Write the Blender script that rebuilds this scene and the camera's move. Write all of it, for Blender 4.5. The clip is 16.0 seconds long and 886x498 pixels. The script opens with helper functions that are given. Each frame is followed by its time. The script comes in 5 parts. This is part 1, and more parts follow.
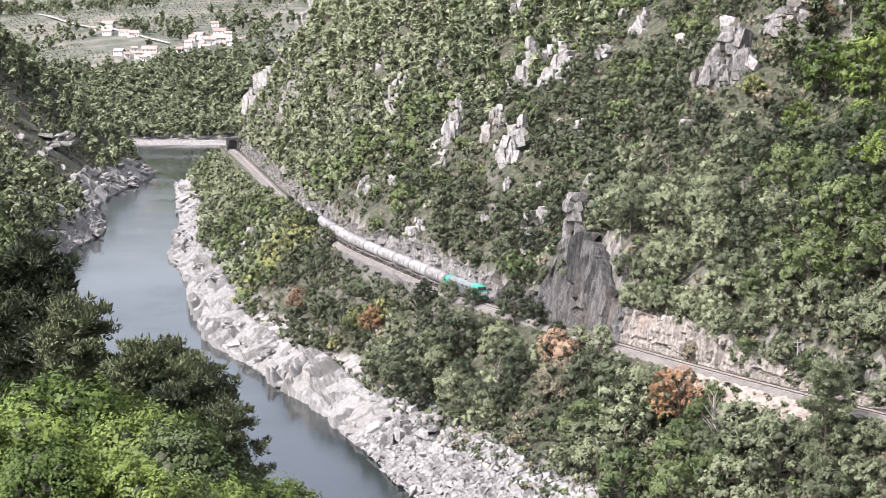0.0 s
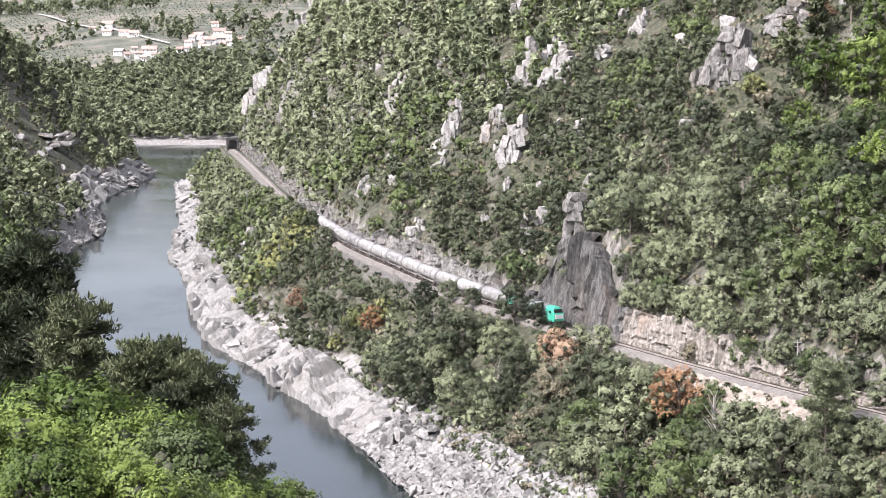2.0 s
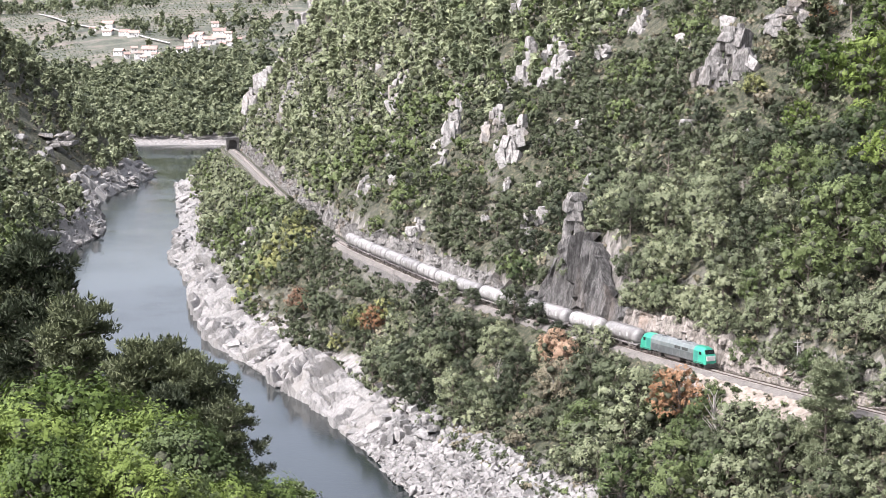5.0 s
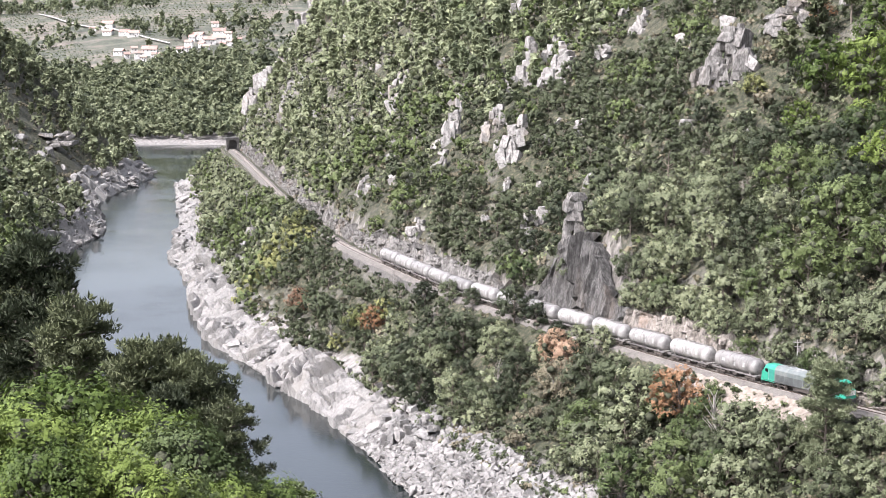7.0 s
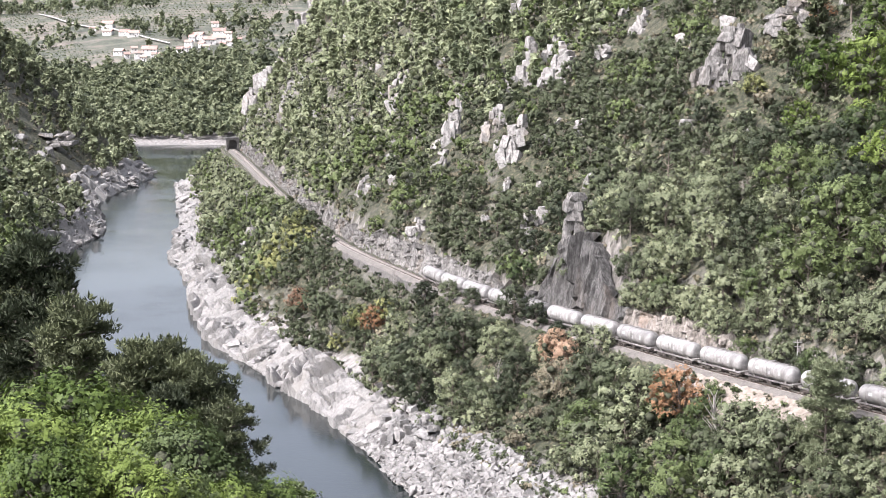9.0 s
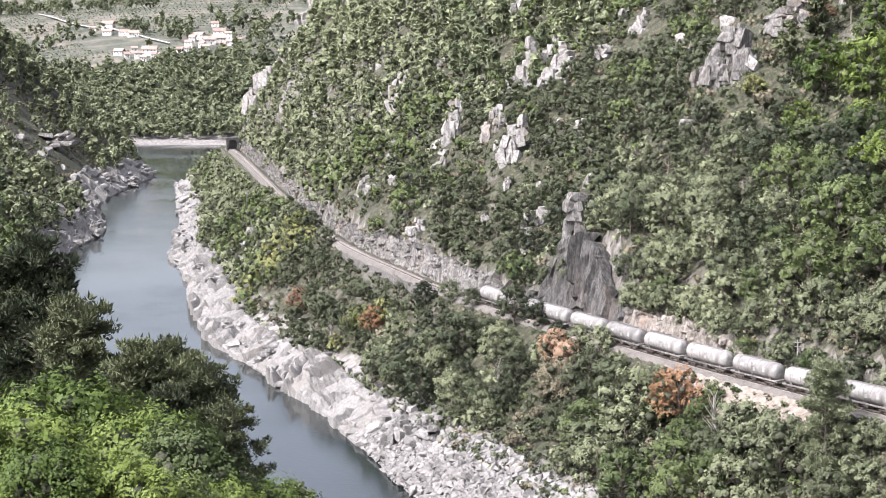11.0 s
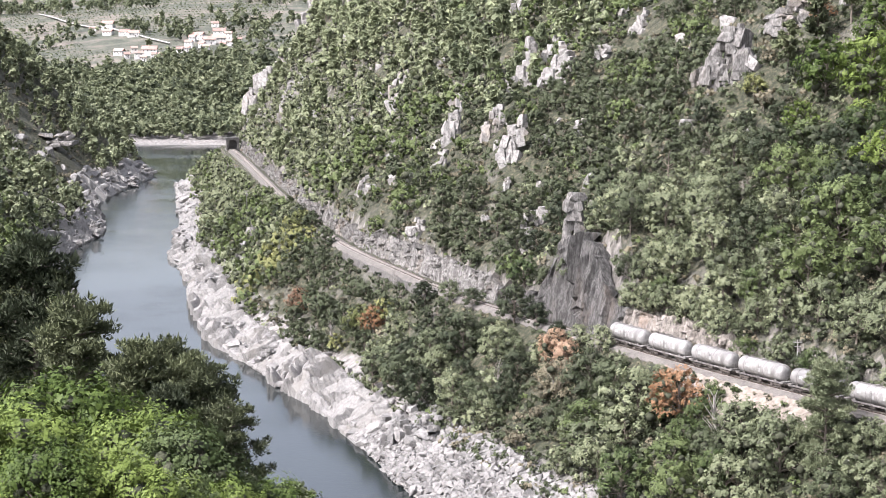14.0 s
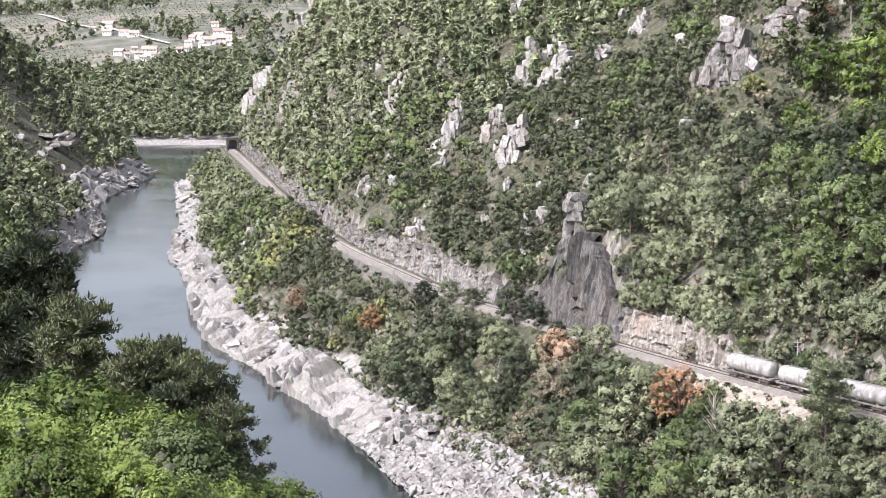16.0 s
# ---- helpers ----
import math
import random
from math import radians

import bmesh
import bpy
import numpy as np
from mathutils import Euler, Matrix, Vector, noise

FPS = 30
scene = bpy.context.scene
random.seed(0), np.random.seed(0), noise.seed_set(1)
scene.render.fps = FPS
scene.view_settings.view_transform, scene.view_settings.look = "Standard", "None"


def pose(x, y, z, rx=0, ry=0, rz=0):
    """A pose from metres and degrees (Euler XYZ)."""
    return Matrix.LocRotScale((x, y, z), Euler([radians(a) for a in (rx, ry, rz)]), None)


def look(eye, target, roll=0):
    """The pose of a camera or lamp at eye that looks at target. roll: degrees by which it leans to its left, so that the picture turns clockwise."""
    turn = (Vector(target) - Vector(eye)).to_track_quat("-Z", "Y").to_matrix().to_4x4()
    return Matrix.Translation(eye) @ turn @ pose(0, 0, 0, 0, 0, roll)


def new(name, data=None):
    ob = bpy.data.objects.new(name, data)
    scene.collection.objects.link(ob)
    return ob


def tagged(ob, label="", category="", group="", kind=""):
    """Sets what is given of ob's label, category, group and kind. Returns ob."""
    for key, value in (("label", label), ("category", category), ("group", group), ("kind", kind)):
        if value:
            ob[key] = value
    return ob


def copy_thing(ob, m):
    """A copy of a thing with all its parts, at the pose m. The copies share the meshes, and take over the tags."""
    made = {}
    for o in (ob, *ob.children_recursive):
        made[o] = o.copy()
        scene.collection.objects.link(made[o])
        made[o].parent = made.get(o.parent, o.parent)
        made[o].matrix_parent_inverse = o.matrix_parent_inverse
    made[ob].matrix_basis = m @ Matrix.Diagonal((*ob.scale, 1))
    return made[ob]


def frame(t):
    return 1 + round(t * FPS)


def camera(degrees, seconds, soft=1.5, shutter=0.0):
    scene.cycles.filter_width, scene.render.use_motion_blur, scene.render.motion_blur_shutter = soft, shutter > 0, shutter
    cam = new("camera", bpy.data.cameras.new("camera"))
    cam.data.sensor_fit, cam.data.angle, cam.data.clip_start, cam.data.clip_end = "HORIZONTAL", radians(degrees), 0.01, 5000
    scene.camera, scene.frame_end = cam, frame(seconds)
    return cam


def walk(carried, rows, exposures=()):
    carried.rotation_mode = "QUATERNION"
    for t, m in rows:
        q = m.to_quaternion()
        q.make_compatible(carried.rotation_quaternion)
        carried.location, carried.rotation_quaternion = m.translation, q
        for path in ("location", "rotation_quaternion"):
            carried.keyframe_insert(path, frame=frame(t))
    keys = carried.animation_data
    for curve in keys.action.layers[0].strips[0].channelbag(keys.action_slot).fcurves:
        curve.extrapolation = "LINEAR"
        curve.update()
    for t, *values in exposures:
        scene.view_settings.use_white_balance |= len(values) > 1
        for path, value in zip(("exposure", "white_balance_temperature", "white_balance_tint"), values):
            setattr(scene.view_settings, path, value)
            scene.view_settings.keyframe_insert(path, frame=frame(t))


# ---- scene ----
EYE, TILT = (0.0, 0.0, 66.4), 7.178
cam = camera(28.0, 16.0, soft=0.8)
walk(cam, [(0.0, pose(*EYE, 90 - TILT, 0, 0)), (16.0, pose(*EYE, 90 - TILT, 0, 0))], exposures=[(0.0, 1.48, 6200, 17), (16.0, 1.48, 6200, 17)])

# ---- light: a hazy bright sky and a soft sun from over the river ----
SUN_WAY = Vector((-0.62, -0.46, 0.84)).normalized()
world = bpy.data.worlds.new("sky")
scene.world = world
world.use_nodes = True
sky = world.node_tree.nodes.new("ShaderNodeTexSky")
sky.sky_type, sky.sun_disc = "NISHITA", False
sky.sun_elevation = math.asin(SUN_WAY.z)
sky.sun_rotation = math.atan2(SUN_WAY.x, SUN_WAY.y)
sky.air_density, sky.dust_density, sky.ozone_density = 1.0, 5.0, 1.2
veil = world.node_tree.nodes.new("ShaderNodeHueSaturation")  # thin high cloud greys the blue
veil.inputs["Saturation"].default_value = 0.45
world.node_tree.links.new(sky.outputs[0], veil.inputs["Color"])
world.node_tree.links.new(veil.outputs[0], world.node_tree.nodes["Background"].inputs[0])
world.node_tree.nodes["Background"].inputs[1].default_value = 0.15
sun = new("sun", bpy.data.lights.new("sun", "SUN"))
sun.data.energy, sun.data.angle, sun.data.color = 2.8, radians(1.5), (1.0, 0.965, 0.92)
sun.matrix_world = look(SUN_WAY * 300, (0, 0, 0))


# ---- materials ----
def nodes_of(m):
    m.use_nodes = True
    return m.node_tree.nodes, m.node_tree.links, m.node_tree.nodes["Principled BSDF"]


def noise_of(n, l, vec, scale, detail=4.0, rough=0.6):
    t = n.new("ShaderNodeTexNoise")
    t.inputs["Scale"].default_value, t.inputs["Detail"].default_value, t.inputs["Roughness"].default_value = scale, detail, rough
    l.new(vec, t.inputs["Vector"])
    return t.outputs["Fac"]


def ramp_of(n, l, fac, stops):
    r = n.new("ShaderNodeValToRGB")
    while len(r.color_ramp.elements) < len(stops):
        r.color_ramp.elements.new(0.5)
    for e, (p, c) in zip(r.color_ramp.elements, stops):
        e.position, e.color = p, (*c, 1) if len(c) == 3 else c
    l.new(fac, r.inputs[0])
    return r.outputs[0]


def mix_of(n, l, fac, a, b, mode="MIX"):
    m = n.new("ShaderNodeMix")
    m.data_type, m.blend_type = "RGBA", mode
    for value, socket in ((fac, m.inputs[0]), (a, m.inputs[6]), (b, m.inputs[7])):
        if isinstance(value, (int, float)):
            socket.default_value = value
        elif isinstance(value, tuple):
            socket.default_value = (*value, 1)
        else:
            l.new(value, socket)
    return m.outputs[2]


def maths(n, l, op, a, b=0.0, clamp=False):
    m = n.new("ShaderNodeMath")
    m.operation, m.use_clamp = op, clamp
    for i, v in enumerate((a, b)):
        if isinstance(v, (int, float)):
            m.inputs[i].default_value = v
        else:
            l.new(v, m.inputs[i])
    return m.outputs[0]


def grained(name, dark, light, scale, rough=0.8, bump=0.3, bump_scale=None, metal=0.0, local=True, stain=None, vary=0.25):
    """A surface with grain at two scales, stains and fine relief; sizes in metres."""
    m = bpy.data.materials.new(name)
    n, l, p = nodes_of(m)
    if local:
        vec = n.new("ShaderNodeTexCoord").outputs["Object"]
    else:
        vec = n.new("ShaderNodeNewGeometry").outputs["Position"]
    fine = noise_of(n, l, vec, scale, 6)
    broad = noise_of(n, l, vec, scale * 0.13, 3)
    both = maths(n, l, "ADD", maths(n, l, "MULTIPLY", fine, 0.6), maths(n, l, "MULTIPLY", broad, 0.4))
    col = ramp_of(n, l, both, [(0.36, dark), (0.62, light)])
    if stain:
        col = mix_of(n, l, ramp_of(n, l, noise_of(n, l, vec, scale * 0.4, 5), [(0.52, (0, 0, 0)), (0.66, (0.8, 0.8, 0.8))]), col, stain)
    if vary:
        info = n.new("ShaderNodeObjectInfo").outputs["Random"]
        tone = maths(n, l, "ADD", maths(n, l, "MULTIPLY", info, 2 * vary), 1 - vary)
        comb = n.new("ShaderNodeCombineColor")
        for i in range(3):
            l.new(tone, comb.inputs[i])
        col = mix_of(n, l, 1.0, col, comb.outputs[0], "MULTIPLY")
    l.new(col, p.inputs["Base Color"])
    p.inputs["Roughness"].default_value, p.inputs["Metallic"].default_value = rough, metal
    if bump:
        b = n.new("ShaderNodeBump")
        b.inputs["Strength"].default_value, b.inputs["Distance"].default_value = bump, 0.6 / (bump_scale or scale)
        l.new(noise_of(n, l, vec, bump_scale or scale * 1.6, 6, 0.7), b.inputs["Height"])
        l.new(b.outputs[0], p.inputs["Normal"])
    return m


def leafy(name, dark, light, odd=None, spread=0.13, through_light=0.22):
    """Foliage: leaves differ one from another, and tree from tree by a broad drift of hue."""
    m = bpy.data.materials.new(name)
    n, l, p = nodes_of(m)
    geo = n.new("ShaderNodeNewGeometry")
    broad = noise_of(n, l, geo.outputs["Position"], spread, 2)
    per_leaf = geo.outputs["Random Per Island"]
    per_tree = n.new("ShaderNodeObjectInfo").outputs["Random"]
    mixed = maths(n, l, "ADD", maths(n, l, "MULTIPLY", broad, 0.52), maths(n, l, "ADD", maths(n, l, "MULTIPLY", per_leaf, 0.12), maths(n, l, "MULTIPLY", per_tree, 0.36)))
    col = ramp_of(n, l, mixed, [(0.35, dark), (0.63, light)])
    if odd:
        col = mix_of(n, l, ramp_of(n, l, noise_of(n, l, geo.outputs["Position"], spread * 0.6, 2), [(0.56, (0, 0, 0)), (0.66, (0.75, 0.75, 0.75))]), col, odd)
    l.new(col, p.inputs["Base Color"])
    p.inputs["Roughness"].default_value = 0.55
    p.inputs["Specular IOR Level"].default_value = 0.15
    tr = n.new("ShaderNodeBsdfTranslucent")
    l.new(col, tr.inputs["Color"])
    mx = n.new("ShaderNodeMixShader")
    mx.inputs[0].default_value = through_light
    l.new(p.outputs[0], mx.inputs[1])
    l.new(tr.outputs[0], mx.inputs[2])
    l.new(mx.outputs[0], n["Material Output"].inputs["Surface"])
    return m


def ground_material():
    m = bpy.data.materials.new("hillside")
    n, l, p = nodes_of(m)
    geo = n.new("ShaderNodeNewGeometry")
    pos = geo.outputs["Position"]
    sep = n.new("ShaderNodeSeparateXYZ")
    l.new(pos, sep.inputs[0])
    tilt = n.new("ShaderNodeSeparateXYZ")
    l.new(geo.outputs["Normal"], tilt.inputs[0])
    stretch = n.new("ShaderNodeMapping")
    stretch.inputs["Scale"].default_value = (1.0, 1.0, 0.3)
    l.new(pos, stretch.inputs[0])
    crack = noise_of(n, l, stretch.outputs[0], 0.5, 8, 0.7)
    rock = ramp_of(n, l, crack, [(0.34, (0.05, 0.046, 0.041)), (0.46, (0.12, 0.112, 0.10)), (0.62, (0.24, 0.225, 0.205))])
    brush = ramp_of(n, l, noise_of(n, l, pos, 0.9, 8, 0.75), [(0.40, (0.014, 0.018, 0.009)), (0.52, (0.042, 0.045, 0.024)), (0.64, (0.115, 0.098, 0.068))])
    steep = maths(n, l, "ADD", maths(n, l, "MULTIPLY", tilt.outputs[2], -3.2), 2.25)
    steep = maths(n, l, "ADD", steep, maths(n, l, "MULTIPLY", maths(n, l, "SUBTRACT", noise_of(n, l, pos, 0.11, 6, 0.65), 0.5), 3.0), True)
    col = mix_of(n, l, steep, brush, rock)
    # bleached shore below the old water mark
    pale = ramp_of(n, l, crack, [(0.34, (0.06, 0.056, 0.052)), (0.47, (0.18, 0.17, 0.16)), (0.65, (0.32, 0.305, 0.29))])
    shore = maths(n, l, "MULTIPLY", maths(n, l, "ADD", sep.outputs[2], 17.5), -0.4)
    shore = maths(n, l, "ADD", shore, maths(n, l, "MULTIPLY", maths(n, l, "SUBTRACT", noise_of(n, l, pos, 0.09, 4), 0.5), 4.0), True)
    field = ramp_of(n, l, noise_of(n, l, pos, 0.022, 8, 0.75), [(0.38, (0.040, 0.050, 0.034)), (0.49, (0.085, 0.090, 0.066)), (0.60, (0.155, 0.138, 0.112))])
    tilled = maths(n, l, "MULTIPLY", maths(n, l, "SUBTRACT", sep.outputs[1], 1660.0), 0.01, True)
    col = mix_of(n, l, tilled, col, field)
    l.new(mix_of(n, l, shore, col, pale), p.inputs["Base Color"])
    p.inputs["Roughness"].default_value = 0.9
    b = n.new("ShaderNodeBump")
    b.inputs["Strength"].default_value, b.inputs["Distance"].default_value = 0.8, 1.2
    l.new(crack, b.inputs["Height"])
    l.new(b.outputs[0], p.inputs["Normal"])
    return m


def cliff_material(name, crack, mid, pale, rust, stretch, joints, relief=0.5, gap=None):
    """Split rock: upright dark joints, paler faces, rusty streaks."""
    m = bpy.data.materials.new(name)
    n, l, p = nodes_of(m)
    pos = n.new("ShaderNodeNewGeometry").outputs["Position"]
    mapping = n.new("ShaderNodeMapping")
    mapping.inputs["Scale"].default_value = (1.0, 1.0, stretch)
    mapping.inputs["Rotation"].default_value = (0.12, 0.15, 0.0)
    l.new(pos, mapping.inputs[0])
    cells = n.new("ShaderNodeTexVoronoi")
    cells.feature, cells.inputs["Scale"].default_value = "DISTANCE_TO_EDGE", joints
    warp = n.new("ShaderNodeVectorMath")
    warp.operation = "ADD"
    tex = n.new("ShaderNodeTexNoise")
    tex.inputs["Scale"].default_value = 0.8
    l.new(mapping.outputs[0], tex.inputs["Vector"])
    l.new(mapping.outputs[0], warp.inputs[0])
    l.new(tex.outputs["Color"], warp.inputs[1])
    l.new(warp.outputs[0], cells.inputs["Vector"])
    grain = noise_of(n, l, mapping.outputs[0], 1.1, 8, 0.72)
    col = ramp_of(n, l, grain, [(0.30, crack), (0.45, mid), (0.66, pale)])
    col = mix_of(n, l, ramp_of(n, l, noise_of(n, l, mapping.outputs[0], 0.10, 4), [(0.56, (0, 0, 0)), (0.70, (0.7, 0.7, 0.7))]), col, rust)
    joint = ramp_of(n, l, cells.outputs[0], [(0.0, (0.6, 0.6, 0.6)), (0.035, (0, 0, 0))])
    col = mix_of(n, l, joint, col, gap or crack)
    l.new(col, p.inputs["Base Color"])
    p.inputs["Roughness"].default_value = 0.9
    b = n.new("ShaderNodeBump")
    b.inputs["Strength"].default_value, b.inputs["Distance"].default_value = 0.9, relief
    l.new(grain, b.inputs["Height"])
    l.new(b.outputs[0], p.inputs["Normal"])
    return m


def water_material():
    m = bpy.data.materials.new("river_water")
    n, l, p = nodes_of(m)
    pos = n.new("ShaderNodeNewGeometry").outputs["Position"]
    l.new(ramp_of(n, l, noise_of(n, l, pos, 0.012, 3), [(0.4, (0.010, 0.014, 0.014)), (0.6, (0.020, 0.026, 0.025))]), p.inputs["Base Color"])
    l.new(ramp_of(n, l, noise_of(n, l, pos, 0.02, 4), [(0.42, (0.05, 0.05, 0.05)), (0.6, (0.17, 0.17, 0.17))]), p.inputs["Roughness"])
    p.inputs["IOR"].default_value = 1.333
    b = n.new("ShaderNodeBump")
    b.inputs["Strength"].default_value, b.inputs["Distance"].default_value = 0.10, 0.25
    l.new(noise_of(n, l, pos, 0.9, 4), b.inputs["Height"])
    l.new(b.outputs[0], p.inputs["Normal"])
    return m


GROUND, WATER = ground_material(), water_material()
GRANITE = grained("pale_granite", (0.095, 0.092, 0.087), (0.255, 0.248, 0.237), 0.7, 0.85, 0.6, stain=(0.085, 0.08, 0.075), local=False)
CLIFF = cliff_material("split_cliff_rock", (0.011, 0.010, 0.0095), (0.038, 0.0365, 0.034), (0.125, 0.121, 0.115), (0.085, 0.066, 0.052), 0.30, 0.42)
CUTROCK = cliff_material("cut_rock", (0.022, 0.021, 0.020), (0.098, 0.093, 0.086), (0.235, 0.227, 0.214), (0.15, 0.12, 0.09), 0.5, 0.45)
WARMROCK = cliff_material("warm_broken_rock", (0.035, 0.031, 0.027), (0.135, 0.120, 0.104), (0.29, 0.265, 0.235), (0.19, 0.115, 0.075), 0.5, 0.6)
CRAG = cliff_material("crag_rock", (0.035, 0.033, 0.031), (0.18, 0.173, 0.162), (0.34, 0.33, 0.314), (0.22, 0.19, 0.16), 0.75, 0.5, 0.25)
SHORE = cliff_material("bleached_shore_rock", (0.10, 0.096, 0.090), (0.17, 0.165, 0.156), (0.24, 0.233, 0.223), (0.155, 0.145, 0.13), 0.7, 0.5, 0.2, (0.085, 0.08, 0.075))
BALLAST = grained("ballast", (0.07, 0.064, 0.058), (0.16, 0.148, 0.135), 6.0, 0.95, 0.8, local=False, vary=0)
BARK = grained("bark", (0.07, 0.055, 0.045), (0.22, 0.19, 0.16), 3.0, 0.9, 0.5)
# inner twigs, coloured dark to stand in for shade between the leaves
TWIG_SHADE = grained("twigs_with_painted_shade", (0.022, 0.026, 0.014), (0.055, 0.060, 0.034), 1.5, 0.9, 0.4, local=False, vary=0)
DEADWOOD = grained("dead_wood", (0.13, 0.12, 0.11), (0.26, 0.245, 0.225), 3.0, 0.9, 0.3)
LEAF = {
    "oak": leafy("oak_leaves", (0.030, 0.039, 0.023), (0.080, 0.095, 0.054)),
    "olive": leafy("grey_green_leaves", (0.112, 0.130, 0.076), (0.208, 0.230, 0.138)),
    "bright": leafy("bright_green_leaves", (0.048, 0.069, 0.027), (0.116, 0.146, 0.060)),
    "pine": leafy("pine_needles", (0.036, 0.045, 0.026), (0.100, 0.114, 0.060)),
    # light pine, paled further so that its colour carries distance haze
    "lightpine": leafy("hazed_light_pine_needles", (0.110, 0.130, 0.076), (0.215, 0.240, 0.145)),
    "fresh": leafy("fresh_yellow_green_leaves", (0.050, 0.077, 0.018), (0.132, 0.176, 0.044)),
    "rust": leafy("rusty_leaves", (0.18, 0.100, 0.052), (0.30, 0.180, 0.105)),
    "pinkish": leafy("withered_leaves", (0.22, 0.145, 0.095), (0.37, 0.26, 0.18)),
    "yellow": leafy("yellowing_leaves", (0.115, 0.130, 0.052), (0.215, 0.222, 0.092)),
    "red": leafy("red_brown_leaves", (0.135, 0.080, 0.052), (0.22, 0.135, 0.088)),
    "heath": leafy("dry_heath_leaves", (0.078, 0.072, 0.050), (0.185, 0.165, 0.115)),
}


# ---- the lie of the land ----
def curve_through(knots, step=7.0):
    """Catmull-Rom line through plan points, at about even steps."""
    k = np.array(knots, float)
    k = np.vstack([2 * k[0] - k[1], k, 2 * k[-1] - k[-2]])
    out = []
    for i in range(1, len(k) - 2):
        a, b, c, d = k[i - 1:i + 3]
        count = max(2, int(np.linalg.norm(c - b) / step))
        t = np.linspace(0, 1, count, endpoint=False)[:, None]
        out.append(0.5 * (2 * b + (c - a) * t + (2 * a - 5 * b + 4 * c - d) * t ** 2 + (3 * b - a - 3 * c + d) * t ** 3))
    return np.vstack([*out, k[-2:-1]])


WATER_Z = -28.0
TRACK = curve_through([(190, 60), (172, 130), (143, 200), (110, 252), (84, 289), (63.9, 320.5), (53.5, 338), (42.2, 358.5), (27.0, 388.1), (13.6, 415.5), (2.0, 442.5),
                       (-12.8, 485.5), (-24.0, 519), (-32.6, 549.8), (-43.5, 597), (-56.5, 660.7), (-73.0, 747), (-97.0, 875.4), (-113.7, 960.1), (-130, 1040), (-146, 1120)])
RIGHT_BANK = curve_through([(260, -60), (190, 60), (110, 170), (45, 260), (8, 318), (-5.6, 348.4), (-11.1, 362.7), (-18.3, 390.2), (-31.3, 431.6), (-46.1, 469.0), (-56.6, 494.9),
                            (-71.0, 531.4), (-84.4, 597.3), (-97.1, 665.7), (-113.1, 729.0), (-124.9, 837.5), (-147.2, 976.7), (-160, 1090), (-150, 1160), (-60, 1230), (120, 1290), (700, 1400)])
LEFT_BANK = curve_through([(170, -60), (110, 60), (55, 160), (5, 250), (-45, 350), (-80, 440), (-105, 520), (-128, 610), (-150.9, 697.6), (-156.3, 751.5), (-156.1, 814.2), (-179.7, 915.9),
                           (-184.9, 1046.1), (-183.2, 1117.4), (-222, 1300), (-225, 1400)])


def side_of(x, y, line):
    """Distance to a line in plan, positive to its right as it leads away."""
    a, b = line[:-1], line[1:]
    ab = b - a
    ll = (ab ** 2).sum(1)
    best = np.full(x.shape, 1e18)
    sign = np.ones(x.shape)
    for i in range(len(a)):
        px, py = x - a[i, 0], y - a[i, 1]
        t = np.clip((px * ab[i, 0] + py * ab[i, 1]) / ll[i], 0, 1)
        d = (px - t * ab[i, 0]) ** 2 + (py - t * ab[i, 1]) ** 2
        near = d < best
        best = np.where(near, d, best)
        sign = np.where(near, np.where(py * ab[i, 0] - px * ab[i, 1] > 0, -1.0, 1.0), sign)
    return np.sqrt(best) * sign


def smooth(x, a, b):
    t = np.clip((x - a) / (b - a), 0, 1)
    return t * t * (3 - 2 * t)


def rough(x, y, size, seed=0):
    """Value noise in plan, about -1 to 1."""
    gx, gy = x / size + seed * 17.3, y / size + seed * 9.1
    ix, iy = np.floor(gx), np.floor(gy)
    fx, fy = gx - ix, gy - iy
    fx, fy = fx * fx * (3 - 2 * fx), fy * fy * (3 - 2 * fy)

    def h(i, j):
        v = np.sin(i * 127.1 + j * 311.7 + seed * 74.7) * 43758.5453
        return (v - np.floor(v)) * 2 - 1
    return (h(ix, iy) * (1 - fx) + h(ix + 1, iy) * fx) * (1 - fy) + (h(ix, iy + 1) * (1 - fx) + h(ix + 1, iy + 1) * fx) * fy


def cutting(y):
    """Height of the rock face beside the line, a slab cliff in its midst."""
    y = np.asarray(y, float)
    return 1.4 + 3.2 * smooth(y, 326, 346) - 1.5 * smooth(y, 520, 610) + 2.2 * rough(y, y * 0, 31, 5) * smooth(y, 330, 350) + 1.2 * rough(y, y * 0, 9, 6) + 14.0 * smooth(y, 376, 395) * (1 - smooth(y, 401, 408)) + 2.5 * smooth(y, 330, 345) * (1 - smooth(y, 395, 402))


